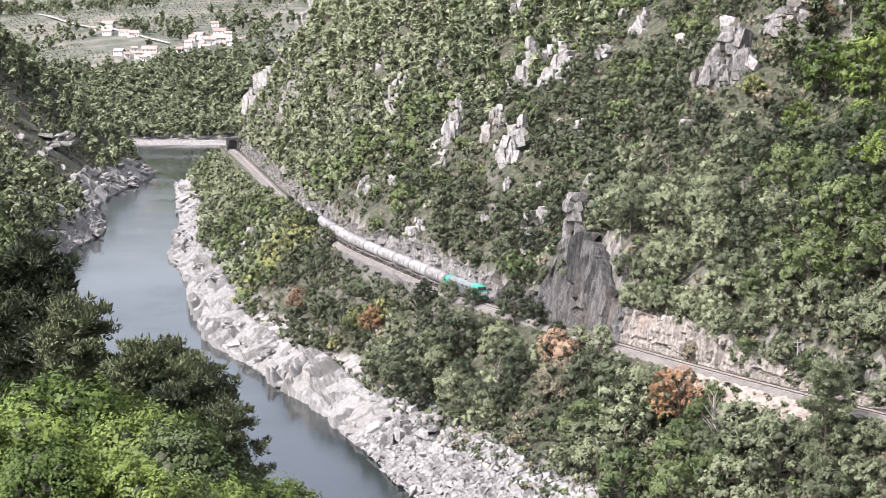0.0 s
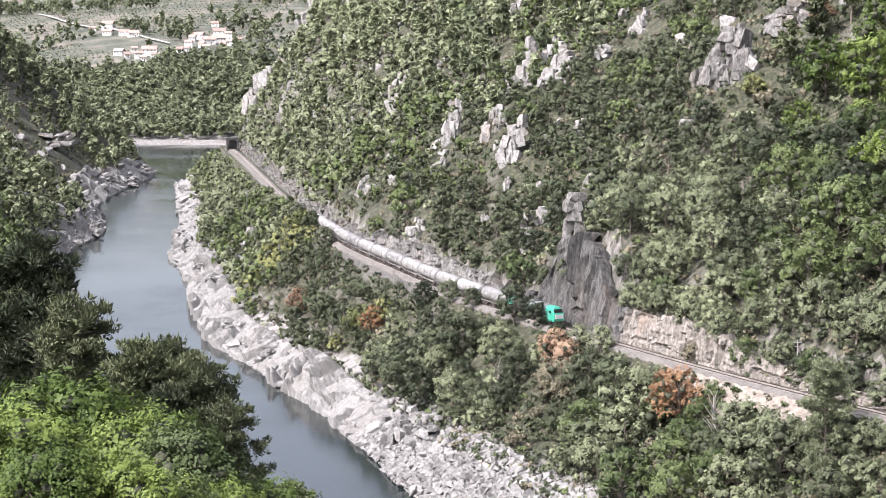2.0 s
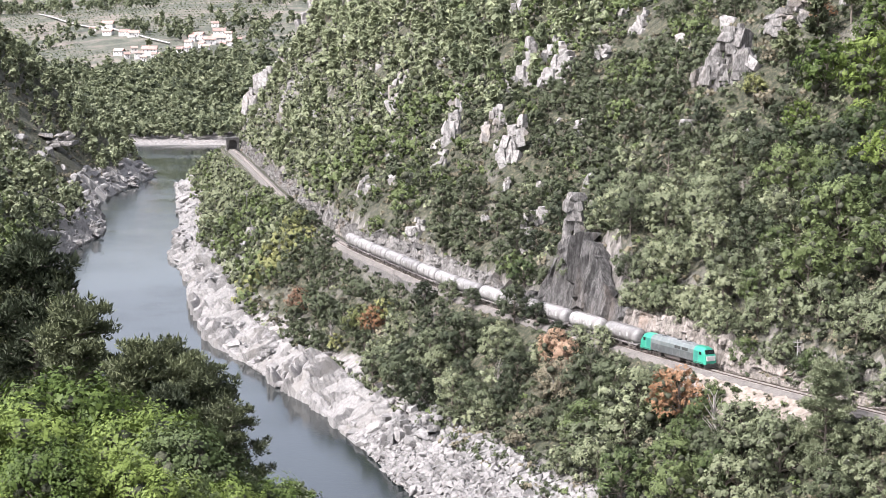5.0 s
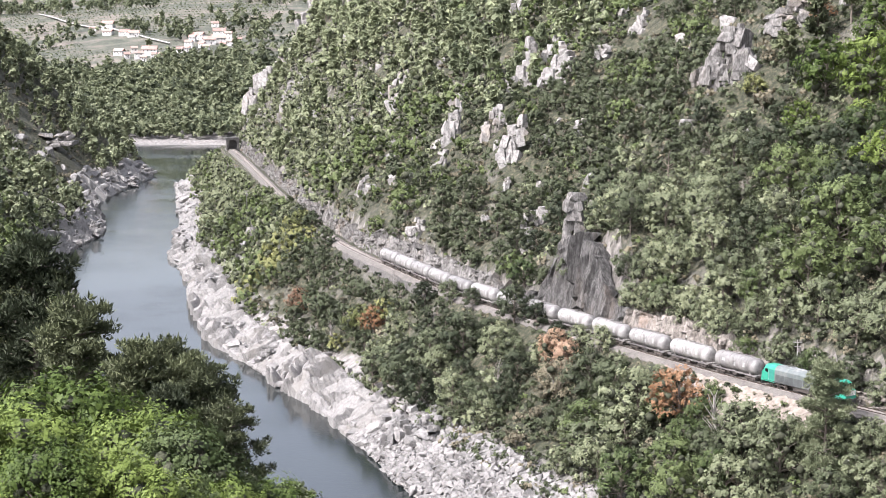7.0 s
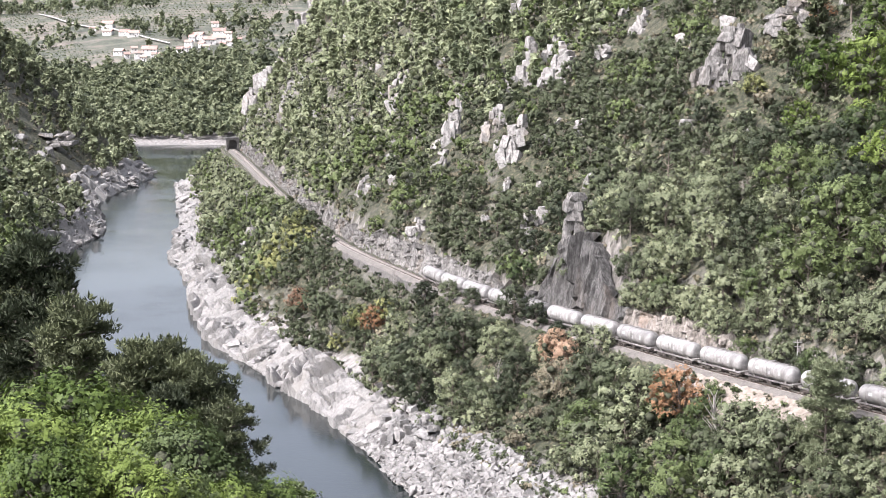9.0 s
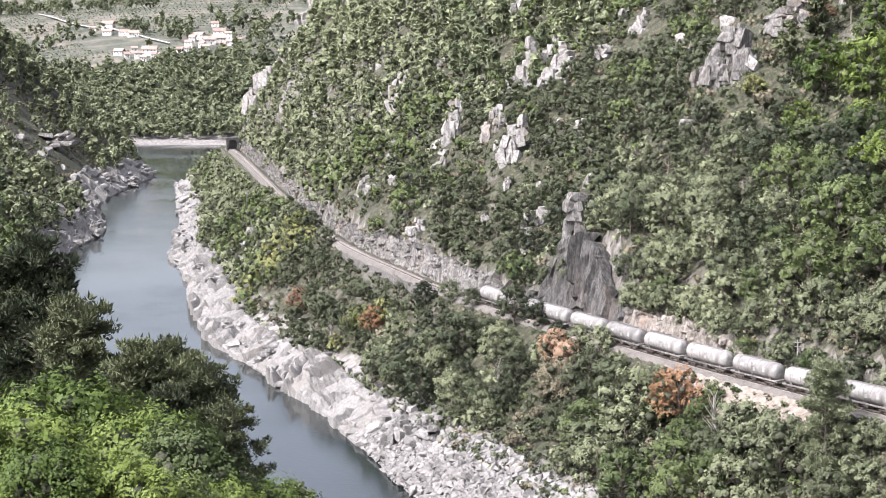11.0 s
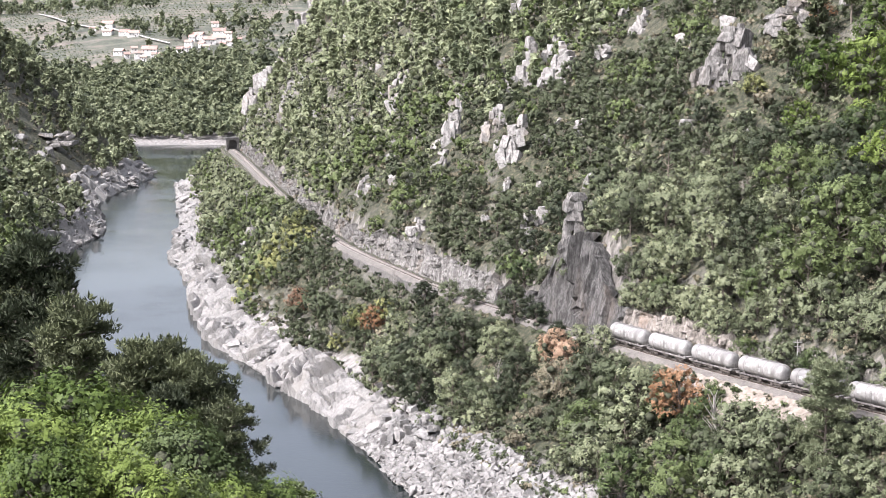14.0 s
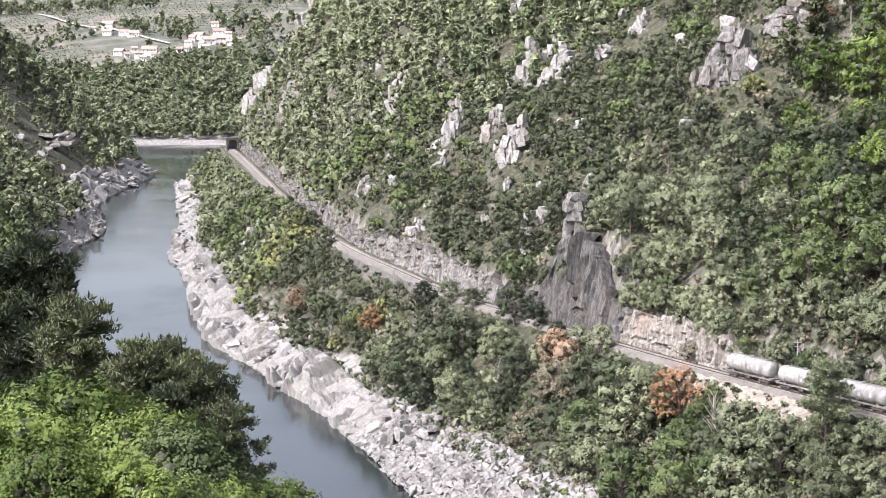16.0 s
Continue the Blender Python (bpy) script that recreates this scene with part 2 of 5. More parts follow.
def lie(x, y):
    """Height of the land at plan points, and the distances to the track and the two shores."""
    x, y = np.asarray(x, float), np.asarray(y, float)
    dt, dr, dl = side_of(x, y, TRACK), side_of(x, y, RIGHT_BANK), -side_of(x, y, LEFT_BANK)
    wild = rough(x, y, 34, 1) * 4.0 + rough(x, y, 13, 2) * 2.0 + rough(x, y, 5, 3) * 0.8
    # right shore up to the line
    gap = np.maximum(-dt - 3.0, 0.0)
    u = np.clip(dr / np.maximum(dr + gap, 0.1), 0, 1)
    low = WATER_Z - 0.6 + (27.6) * (0.62 * u + 0.38 * u ** 2.2) + wild * 0.45 * np.sin(np.pi * u)
    # rock cutting and the hill above it
    up = np.maximum(dt - 3.4, 0.0)
    steep = 0.80 + 0.62 * smooth(y, 640, 960)
    cut = cutting(y)
    lean = 0.28 * cut
    face = cut * np.clip((up - 2.4) / (lean + 2.0), 0, 1) * 0.97
    high = -0.95 + np.maximum(face, 4.0 + steep * (up - 3.0)) * smooth(up, 1.8, 5.0) + 0.25 * np.maximum(up - lean, 0) * (1 - smooth(up, 8, 26)) + wild * smooth(up, 5, 18) * 1.1
    right = np.where(dt > 3.4, high, np.where(dt < -3.0, low, -0.95))
    behind = smooth(y - 0.55 * np.maximum(up, 0), 1000, 1110)
    right = right * (1 - behind) + (WATER_Z - 3) * behind
    # left shore and the slope under the camera
    left = WATER_Z - 0.6 + (0.70 + 0.18 * smooth(y, 800, 1050)) * dl + wild * 0.9 * smooth(dl, 0, 12)
    nearby = 62.5 - 0.30 * np.maximum(y, 0) + 0.10 * np.maximum(-x - 20, 0)
    left = np.where(y < 420, np.minimum(left, nearby + 40 * smooth(y, 200, 420) + wild * 0.3), left)
    left = left * (1 - smooth(y, 1240, 1400)) + (WATER_Z - 3) * smooth(y, 1240, 1400)
    bed = np.full(x.shape, WATER_Z - 3.0)
    z = np.where(dr > 0, np.maximum(right, bed), np.where(dl > 0, np.maximum(left, bed), bed))
    # the far hills round the bend
    away = y + 0.10 * x
    far = WATER_Z - 3 + 5.0 * smooth(away, 1375, 1400) + 0.135 * np.maximum(away - 1400, 0) + rough(x, y, 260, 7) * 14 * smooth(away, 1450, 1800) + rough(x, y, 90, 8) * 4 * smooth(away, 1410, 1500)
    z = np.maximum(z, np.where(away > 1370, far, -99))
    return z, dt, dr, dl


def height(x, y):
    return float(lie(np.array([x]), np.array([y]))[0][0])


def mesh_of(name, verts, faces, materials, slots=None, shade=False):
    """A mesh from number arrays; faces are all triangles or all quads."""
    me = bpy.data.meshes.new(name)
    faces = np.asarray(faces, np.int32)
    k = faces.shape[1]
    me.vertices.add(len(verts))
    me.vertices.foreach_set("co", np.asarray(verts, np.float32).ravel())
    me.loops.add(faces.size)
    me.loops.foreach_set("vertex_index", faces.ravel())
    me.polygons.add(len(faces))
    me.polygons.foreach_set("loop_start", np.arange(0, faces.size, k, dtype=np.int32))
    if slots is not None:
        me.polygons.foreach_set("material_index", np.asarray(slots, np.int32))
    me.polygons.foreach_set("use_smooth", np.full(len(faces), shade))
    for m in materials:
        me.materials.append(m)
    me.update(calc_edges=True)
    me.validate()
    return me


def spread_axis(*spans):
    """Grid lines: (from, to, step) spans in order."""
    out = []
    for a, b, s in spans:
        out.append(np.arange(a, b, s))
    return np.concatenate([*out, [spans[-1][1]]])


def build_ground():
    gx = spread_axis((-2600, -700, 100), (-700, -330, 30), (-330, -220, 8), (-220, 90, 2.2), (90, 230, 6), (230, 700, 30), (700, 2600, 100))
    gy = spread_axis((-400, 60, 23), (60, 300, 6), (300, 620, 2.2), (620, 1120, 4.0), (1120, 1400, 12), (1400, 2600, 25), (2600, 4600, 120))
    X, Y = np.meshgrid(gx, gy)
    Z = lie(X.ravel(), Y.ravel())[0]
    w, h = len(gx), len(gy)
    i = (np.arange(h - 1)[:, None] * w + np.arange(w - 1)[None, :]).ravel()
    quads = np.stack([i, i + 1, i + 1 + w, i + w], 1)
    ob = new("ground", mesh_of("ground", np.stack([X.ravel(), Y.ravel(), Z], 1), quads, [GROUND], shade=False))
    tagged(ob, "steep canyon slopes of granite, brush and bleached shore", "ground", kind="structure")
    xs, ys = np.linspace(-420, 900, 3), np.linspace(-300, 1480, 3)
    X, Y = np.meshgrid(xs, ys)
    q = np.array([[a, a + 1, a + 4, a + 3] for a in (0, 1, 3, 4)])
    tagged(new("water", mesh_of("water", np.stack([X.ravel(), Y.ravel(), np.full(9, WATER_Z)], 1), q, [WATER])),
           "still dark blue-green river mirroring a pale sky", "river", kind="structure")


build_ground()


# ---- trees ----
def tube_arrays(path, radii, sides=6):
    """Verts and quads of a tapered limb along points."""
    path = np.asarray(path, float)
    verts, quads = [], []
    for i, (p, r) in enumerate(zip(path, radii)):
        d = path[min(i + 1, len(path) - 1)] - path[max(i - 1, 0)]
        d = d / (np.linalg.norm(d) + 1e-9)
        a = np.cross(d, (0.31, 0.95, 0.05))
        a /= np.linalg.norm(a)
        b = np.cross(d, a)
        t = np.linspace(0, 2 * np.pi, sides, endpoint=False)
        verts.append(p + r * (np.cos(t)[:, None] * a + np.sin(t)[:, None] * b))
    for i in range(len(path) - 1):
        for j in range(sides):
            k = (j + 1) % sides
            quads.append((i * sides + j, i * sides + k, (i + 1) * sides + k, (i + 1) * sides + j))
    return np.vstack(verts), np.array(quads)


def joined(pieces):
    """One array of verts and triangles from pieces of quads."""
    v, q, n = [], [], 0
    for a, b in pieces:
        v.append(a)
        q.append(np.vstack([b[:, (0, 1, 2)], b[:, (0, 2, 3)]]) + n)
        n += len(a)
    return np.vstack(v), np.vstack(q)


def leaf_cards(rng, centres, normals, size, long=1.0):
    """Small pointed leaf sprays, one triangle each, facing roughly outward."""
    c, nrm = np.asarray(centres), np.asarray(normals)
    m = len(c)
    nrm = nrm / np.linalg.norm(nrm, axis=1)[:, None] + rng.normal(0, 0.26, (m, 3))
    nrm /= np.linalg.norm(nrm, axis=1)[:, None]
    a = np.cross(nrm, rng.normal(0, 1, (m, 3)))
    a /= np.linalg.norm(a, axis=1)[:, None]
    b = np.cross(nrm, a)
    s = size * rng.uniform(0.6, 1.35, (m, 1))
    w = rng.uniform(0.30, 0.75, (m, 1))
    v = np.stack([c - a * s * 0.45 - b * s * w * 0.8, c + a * s * 0.35 - b * s * w + nrm * s * 0.12, c + b * s * 0.6 * long], 1)
    return v.reshape(-1, 3), np.arange(m * 3).reshape(-1, 3)


def needle_cards(rng, roots, ways, long, thin):
    """Thin pointed sprays of needles, one triangle each, that point along their ways."""
    w = np.asarray(ways) / np.linalg.norm(ways, axis=1)[:, None]
    a = np.cross(w, rng.normal(0, 1, w.shape))
    a /= np.linalg.norm(a, axis=1)[:, None]
    r = np.asarray(roots)
    s = rng.uniform(0.6, 1.3, (len(r), 1))
    v = np.stack([r - a * thin * s, r + a * thin * s, r + w * long * s], 1)
    return v.reshape(-1, 3), np.arange(len(r) * 3).reshape(-1, 3)


def ball_arrays(level):
    bm = bmesh.new()
    bmesh.ops.create_icosphere(bm, subdivisions=level, radius=1.0)
    bm.verts.index_update()
    out = np.array([v.co for v in bm.verts]), np.array([[v.index for v in f.verts] for f in bm.faces])
    bm.free()
    return out


BALL = ball_arrays(1)


def lobed(rng, centres, radii, leaves, size, core=True, squash=0.85):
    """A crown of uneven lobes: each a gathering of leaf sprays in tufts, thick outside, round a small ball of inner
    twigs coloured dark for shade.
    """
    c, r = np.asarray(centres, float), np.asarray(radii, float)
    verts, faces, n = [], [], 0
    bv, bf = BALL
    # dark twig balls fill the lobes so that leaf gaps look shaded
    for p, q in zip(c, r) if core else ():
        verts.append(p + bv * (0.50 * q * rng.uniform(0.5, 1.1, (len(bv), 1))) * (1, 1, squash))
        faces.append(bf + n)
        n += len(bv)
    tufts = max(len(c) * 3, leaves // 14)
    home = rng.choice(len(c), tufts, p=r ** 2 / (r ** 2).sum())
    d = rng.normal(0, 1, (tufts, 3))
    d /= np.linalg.norm(d, axis=1)[:, None]
    d[:, 2] = np.where(d[:, 2] < -0.35, -d[:, 2], d[:, 2])
    hub = c[home] + d * (r[home] * (rng.uniform(0.10, 1.45, tufts) ** 0.5 * 0.95))[:, None] * (1, 1, squash)
    gap = np.linalg.norm((hub[:, None, :] - c[None]) / (1, 1, squash), axis=2) / r[None]
    air = (gap > 0.42).all(1)
    hub, d, home = hub[air], d[air], home[air]
    which = rng.integers(0, len(hub), leaves)
    off = rng.normal(0, 1, (leaves, 3))
    off /= np.linalg.norm(off, axis=1)[:, None]
    reach = (r[home][which] * rng.uniform(0.10, 0.36, leaves))[:, None]
    lv, lf = leaf_cards(rng, hub[which] + off * reach, off * 0.42 + d[which] * 0.9 + (0, 0, 0.2), size)
    return (lv, lf), (np.vstack(verts), np.vstack(faces)) if core else None


def broadleaf_arrays(rng, tall, wide, leaves, size, lobes=14, base=0.22):
    """Trunk with limbs, and a crown of lobes with gaps; returns wood and leaf arrays."""
    wood = []
    lean = rng.normal(0, 0.05, 2) * tall
    top = np.array([lean[0], lean[1], tall * 0.72])
    wood.append(tube_arrays([(0, 0, -0.6), (lean[0] * 0.2, lean[1] * 0.2, tall * 0.25), (lean[0] * 0.6, lean[1] * 0.6, tall * 0.5), top],
                            [0.030 * tall, 0.022 * tall, 0.014 * tall, 0.006 * tall]))
    cs, rs = [], []
    for k in range(lobes):
        ang = k * 2.399 + rng.uniform(-0.5, 0.5)
        hgt = base + (0.88 - base) * ((k + rng.uniform(0, 1)) / lobes)
        prof = math.sin(math.pi * min(1, max(0.1, (hgt - base + 0.24) / (1.16 - base)))) ** 0.7
        rad = wide * 0.5 * prof * rng.uniform(0.45, 0.85)
        c = np.array([lean[0] * hgt + rad * math.cos(ang), lean[1] * hgt + rad * math.sin(ang), tall * hgt])
        root = np.array([lean[0] * hgt * 0.7, lean[1] * hgt * 0.7, tall * max(0.15, hgt - 0.25)])
        wood.append(tube_arrays([root, (root + c) / 2 + rng.normal(0, 0.02 * tall, 3), c], [0.011 * tall, 0.007 * tall, 0.003 * tall], 4))
        cs.append(c)
        rs.append(wide * rng.uniform(0.15, 0.27) * (14 / max(lobes, 10)) ** 0.42)
    return joined(wood), *lobed(rng, cs, rs, leaves, size, lobes > 5)


def pine_arrays(rng, tall, wide, leaves, size, bare=0.3):
    """Straight trunk, whorls of boughs with needle tufts at their ends."""
    lean = rng.normal(0, 0.02, 2) * tall
    wood = [tube_arrays([(0, 0, -0.6), (lean[0] * 0.5, lean[1] * 0.5, tall * 0.5), (lean[0], lean[1], tall * 0.97)], [0.020 * tall, 0.013 * tall, 0.003 * tall])]
    pts, nrms = [], []
    boughs = 46 if leaves > 2000 else 22 if leaves > 200 else 14
    for k in range(boughs):
        f = (k + rng.uniform(0, 1)) / boughs
        hgt = bare + (1 - bare) * f
        reach = wide * 0.5 * (1 - f) ** 0.55 * rng.uniform(0.5, 1.15) * (0.55 + 0.45 * min(1, f * 5)) + 0.03 * wide
        ang = k * 2.399 + rng.uniform(-0.7, 0.7)
        root = np.array([lean[0] * hgt, lean[1] * hgt, tall * hgt])
        tip = root + np.array([reach * math.cos(ang), reach * math.sin(ang), reach * rng.uniform(0.05, 0.5)])
        wood.append(tube_arrays([root, tip], [0.006 * tall, 0.002 * tall], 4))
        cnt = max(4, int(leaves / boughs))
        tufts = max(2, min(18, cnt // 6))
        t = rng.uniform(0.30, 1.05, (tufts, 1)) ** 0.6
        hubs = root + (tip - root) * t + rng.normal(0, 1, (tufts, 3)) * (0.06 * wide, 0.06 * wide, 0.02 * wide)
        which = rng.integers(0, tufts, cnt)
        d = rng.normal(0, 1, (cnt, 3)) + (0, 0, 0.35)
        d /= np.linalg.norm(d, axis=1)[:, None]
        pts.append(hubs[which] + d * (0.06 * wide, 0.06 * wide, 0.045 * wide) * rng.uniform(0.1, 0.9, (cnt, 1)))
        nrms.append(d * 0.8 + (0, 0, 0.45))
    pts, nrms = np.vstack(pts), np.vstack(nrms)
    if leaves > 5000:
        return joined(wood), needle_cards(rng, pts, nrms, size * 0.9, size * 0.20), None
    return joined(wood), leaf_cards(rng, pts, nrms, size, 1.7), None


def shrub_arrays(rng, tall, wide, leaves, size):
    """Low dome of five to seven lobes on a few stems."""
    lobes = 7
    cs = [(wide * 0.30 * math.sqrt(k / lobes) * math.cos(k * 2.399), wide * 0.30 * math.sqrt(k / lobes) * math.sin(k * 2.399), tall * rng.uniform(0.28, 0.66)) for k in range(lobes)]
    rs = [wide * rng.uniform(0.15, 0.25) for k in range(lobes)]
    stems = [tube_arrays([(0, 0, -0.3), (0.2 * wide * math.cos(a), 0.2 * wide * math.sin(a), tall * 0.5)], [0.03 * tall, 0.012 * tall], 4) for a in (0.3, 2.4, 4.4)]
    return joined(stems), *lobed(rng, cs, rs, leaves, size, leaves > 60)


RNG = np.random.default_rng(7)
# unit models by kind and fineness: 0 near, 1 middle, 2 far
MODELS = {}
for fine, count, size, kinds in ((0, 2900, 0.044, 5), (1, 1000, 0.069, 4), (2, 240, 0.130, 3), (4, 80, 0.21, 3)):
    for k in range(kinds):
        MODELS["broad", fine, k] = broadleaf_arrays(RNG, 1.0, RNG.uniform(0.95, 1.25), count, size, 20 if fine == 0 else 14 if fine == 1 else 7 if fine == 2 else 5, 0.16)
        MODELS["pine", fine, k] = pine_arrays(RNG, 1.0, RNG.uniform(0.42, 0.58), int(count * 0.9), size * 1.1)
        MODELS["shrub", fine, k] = shrub_arrays(RNG, 1.0, RNG.uniform(1.2, 1.6), int(count * 0.32), size * 1.8)
KINDS = (5, 4, 3)


def part(name, data, parent, label=""):
    ob = new(name, data)
    ob.parent = parent
    return tagged(ob, label)


TREE_WORDS = {
    "oak": "dark green broadleaf tree rooted on the rocky slope", "olive": "grey-green broadleaf tree on the canyon slope",
    "bright": "fresh light green broadleaf tree on the slope", "rust": "rust-orange autumn tree beside the railway",
    "pinkish": "withered pinkish-brown tree among green ones", "yellow": "yellow-green broadleaf tree turning in autumn",
    "fresh": "fresh yellow-green broadleaf tree on the near slope",
    "red": "red-brown autumn tree above the shore", "pine": "dark green pine with bare lower trunk", "lightpine": "light green pine on the hillside", "heath": "dry brown heath bush between rocks",
}
TREE_DATA = {}
SOFT = {}


def soft_normals(kind, fine, k):
    """Normals for a model's leaves that follow the lumps of its crown, as massed leaves catch the light."""
    if (kind, fine, k) not in SOFT:
        v, q = MODELS[kind, fine, k][1]
        p = v[q]
        flat = np.cross(p[:, 1] - p[:, 0], p[:, 2] - p[:, 0])
        flat /= np.linalg.norm(flat, axis=1)[:, None] + 1e-12
        cell = np.floor(p.mean(1) / (0.10 if fine in (0, 1) else 0.06 if fine == 3 else 0.16)).astype(np.int64)
        _, home = np.unique(cell @ np.array([1, 1009, 1018081]), return_inverse=True)
        total = np.zeros((home.max() + 1, 3))
        np.add.at(total, home.ravel(), flat)
        total /= np.linalg.norm(total, axis=1)[:, None] + 1e-12
        mixed = 0.50 * total[home.ravel()] + 0.50 * flat
        mixed /= np.linalg.norm(mixed, axis=1)[:, None] + 1e-12
        out = np.zeros(v.shape)
        out[q.ravel()] = np.repeat(mixed, 3, axis=0)
        SOFT[kind, fine, k] = out
    return SOFT[kind, fine, k]


def set_normals(me, normals):
    """Own normals where given; a zero row keeps the mesh's normal."""
    plain = np.zeros((len(me.vertices), 3), np.float32)
    me.vertex_normals.foreach_get("vector", plain.ravel())
    rows = np.where((np.abs(normals).sum(1) < 0.1)[:, None], plain, normals)
    a = me.attributes.new("custom_normal", "FLOAT_VECTOR", "POINT")
    a.data.foreach_set("vector", np.asarray(rows, np.float32).ravel())
    me.update()


def tree_thing(kind, tint, fine, k, x, y, z, tall, turn, lean=(0, 0)):
    """One tree as a thing of its own: wood and crown share meshes with its likes."""
    key = (kind, tint, fine, k)
    if key not in TREE_DATA:
        (wv, wq), (lv, lq), shade_core = MODELS[kind, fine, k]
        slots, soft = np.zeros(len(lq)), soft_normals(kind, fine, k)
        if shade_core:
            lv, lq, slots = np.vstack([lv, shade_core[0]]), np.vstack([lq, shade_core[1] + len(lv)]), np.r_[slots, np.ones(len(shade_core[1]))]
        TREE_DATA[key] = (mesh_of("trunk", wv, wq, [BARK], shade=True), mesh_of("crown", lv, lq, [LEAF[tint], TWIG_SHADE], slots, shade=True))
        set_normals(TREE_DATA[key][1], np.vstack([soft, np.zeros((len(lv) - len(soft), 3))]))
    wood, crown = TREE_DATA[key]
    name = {"broad": "broadleaf_tree", "pine": "pine_tree", "shrub": "shrub"}[kind]
    ob = new(name)
    ob.matrix_world = pose(x, y, z, lean[0], lean[1], turn) @ Matrix.Scale(tall, 4)
    part("stem" if kind == "shrub" else "trunk", wood, ob)
    part("crown", crown, ob)
    words = TREE_WORDS[tint] if kind != "shrub" else {"heath": TREE_WORDS["heath"]}.get(tint, "low green shrub growing between granite rocks")
    return tagged(ob, words, {"broad": "tree", "pine": "pine tree", "shrub": "shrub"}[kind], {"broad": "broadleaf trees of the canyon", "pine": "pines of the canyon", "shrub": "shrubs of the canyon"}[kind])


def wood_stuff(name, label, rows):
    """Woods too many to count, as one mesh: rows of kind, tint, fineness, model, x, y, z, height, turn."""
    tints = sorted({r[1] for r in rows})
    verts, quads, slots, soft, n = [], [], [], [], 0
    for kind, tint, fine, k, x, y, z, tall, turn in rows:
        c, s = math.cos(radians(turn)), math.sin(radians(turn))
        m = np.array([[c, s, 0], [-s, c, 0], [0, 0, 1]]) * tall
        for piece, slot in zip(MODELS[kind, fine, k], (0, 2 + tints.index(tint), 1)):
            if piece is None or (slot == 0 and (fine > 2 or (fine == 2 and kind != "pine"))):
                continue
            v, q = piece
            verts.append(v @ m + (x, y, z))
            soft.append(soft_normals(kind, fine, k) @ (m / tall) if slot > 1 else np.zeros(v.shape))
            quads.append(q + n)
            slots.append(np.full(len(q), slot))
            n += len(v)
    ob = new(name, mesh_of(name, np.vstack(verts), np.vstack(quads), [BARK, TWIG_SHADE, *[LEAF[t] for t in tints]], np.concatenate(slots), shade=True))
    set_normals(ob.data, np.vstack(soft))
    return tagged(ob, label, "woodland", kind="stuff")


def scatter(rng, count, x0, x1, y0, y1):
    x, y = rng.uniform(x0, x1, count), rng.uniform(y0, y1, count)
    keep = np.abs(x) < 0.275 * y + 14
    return x[keep], y[keep]


BARE = []  # plan circles kept free of trees: x, y, radius


def free_of(x, y, extra=0.0):
    ok = np.ones(len(x), bool)
    for bx, by, br in BARE:
        ok &= (x - bx) ** 2 + (y - by) ** 2 > (br + extra) ** 2
    return ok


def thin_out(rng, x, y, r):
    """Drop points that stand closer than r (arrays) to an earlier one."""
    cell, kept = {}, []
    for i in range(len(x)):
        cx, cy = int(x[i] // 6), int(y[i] // 6)
        if all((x[i] - x[j]) ** 2 + (y[i] - y[j]) ** 2 > ((r[i] + r[j]) * 0.5) ** 2
               for a in (-2, -1, 0, 1, 2) for b in (-2, -1, 0, 1, 2) for j in cell.get((cx + a, cy + b), ())):
            cell.setdefault((cx, cy), []).append(i)
            kept.append(i)
    return np.array(kept, int)


# stands of trees by plan place: their tints (o oak, l grey-green, b bright, f fresh, y yellow, p light pine, d dark
# pine, h heath) and their height; far tints are paled for haze
# up here the light pine's paleness is partly haze put into its colour
GROVES_UPPER = [
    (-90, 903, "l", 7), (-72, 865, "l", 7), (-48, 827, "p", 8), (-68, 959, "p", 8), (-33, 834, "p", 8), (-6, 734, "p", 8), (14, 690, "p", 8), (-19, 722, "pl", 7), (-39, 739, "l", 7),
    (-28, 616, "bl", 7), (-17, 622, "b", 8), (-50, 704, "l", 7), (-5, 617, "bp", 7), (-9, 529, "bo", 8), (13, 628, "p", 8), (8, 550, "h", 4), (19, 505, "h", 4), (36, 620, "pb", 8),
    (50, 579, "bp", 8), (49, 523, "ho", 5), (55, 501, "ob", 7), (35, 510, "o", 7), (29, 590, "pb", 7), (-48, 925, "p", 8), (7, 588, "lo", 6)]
GROVES_MIDDLE = [
    (-31, 589, "hl", 4), (-18, 527, "h", 4), (-1, 490, "o", 7), (-4, 530, "oh", 6), (10, 460, "o", 8), (18, 487, "ho", 5), (20, 431, "o", 7), (27, 478, "oh", 6), (40, 476, "o", 9),
    (50, 466, "o", 9), (35, 460, "o", 8), (53, 428, "ol", 8), (61, 428, "o", 8), (66, 408, "ol", 8), (39, 396, "ol", 8), (47, 425, "ol", 8), (49, 387, "l", 9), (59, 406, "l", 9),
    (45, 379, "l", 8), (56, 372, "l", 9), (49, 368, "l", 8), (58, 357, "l", 9), (64, 379, "lo", 9), (13, 436, "ho", 4)]
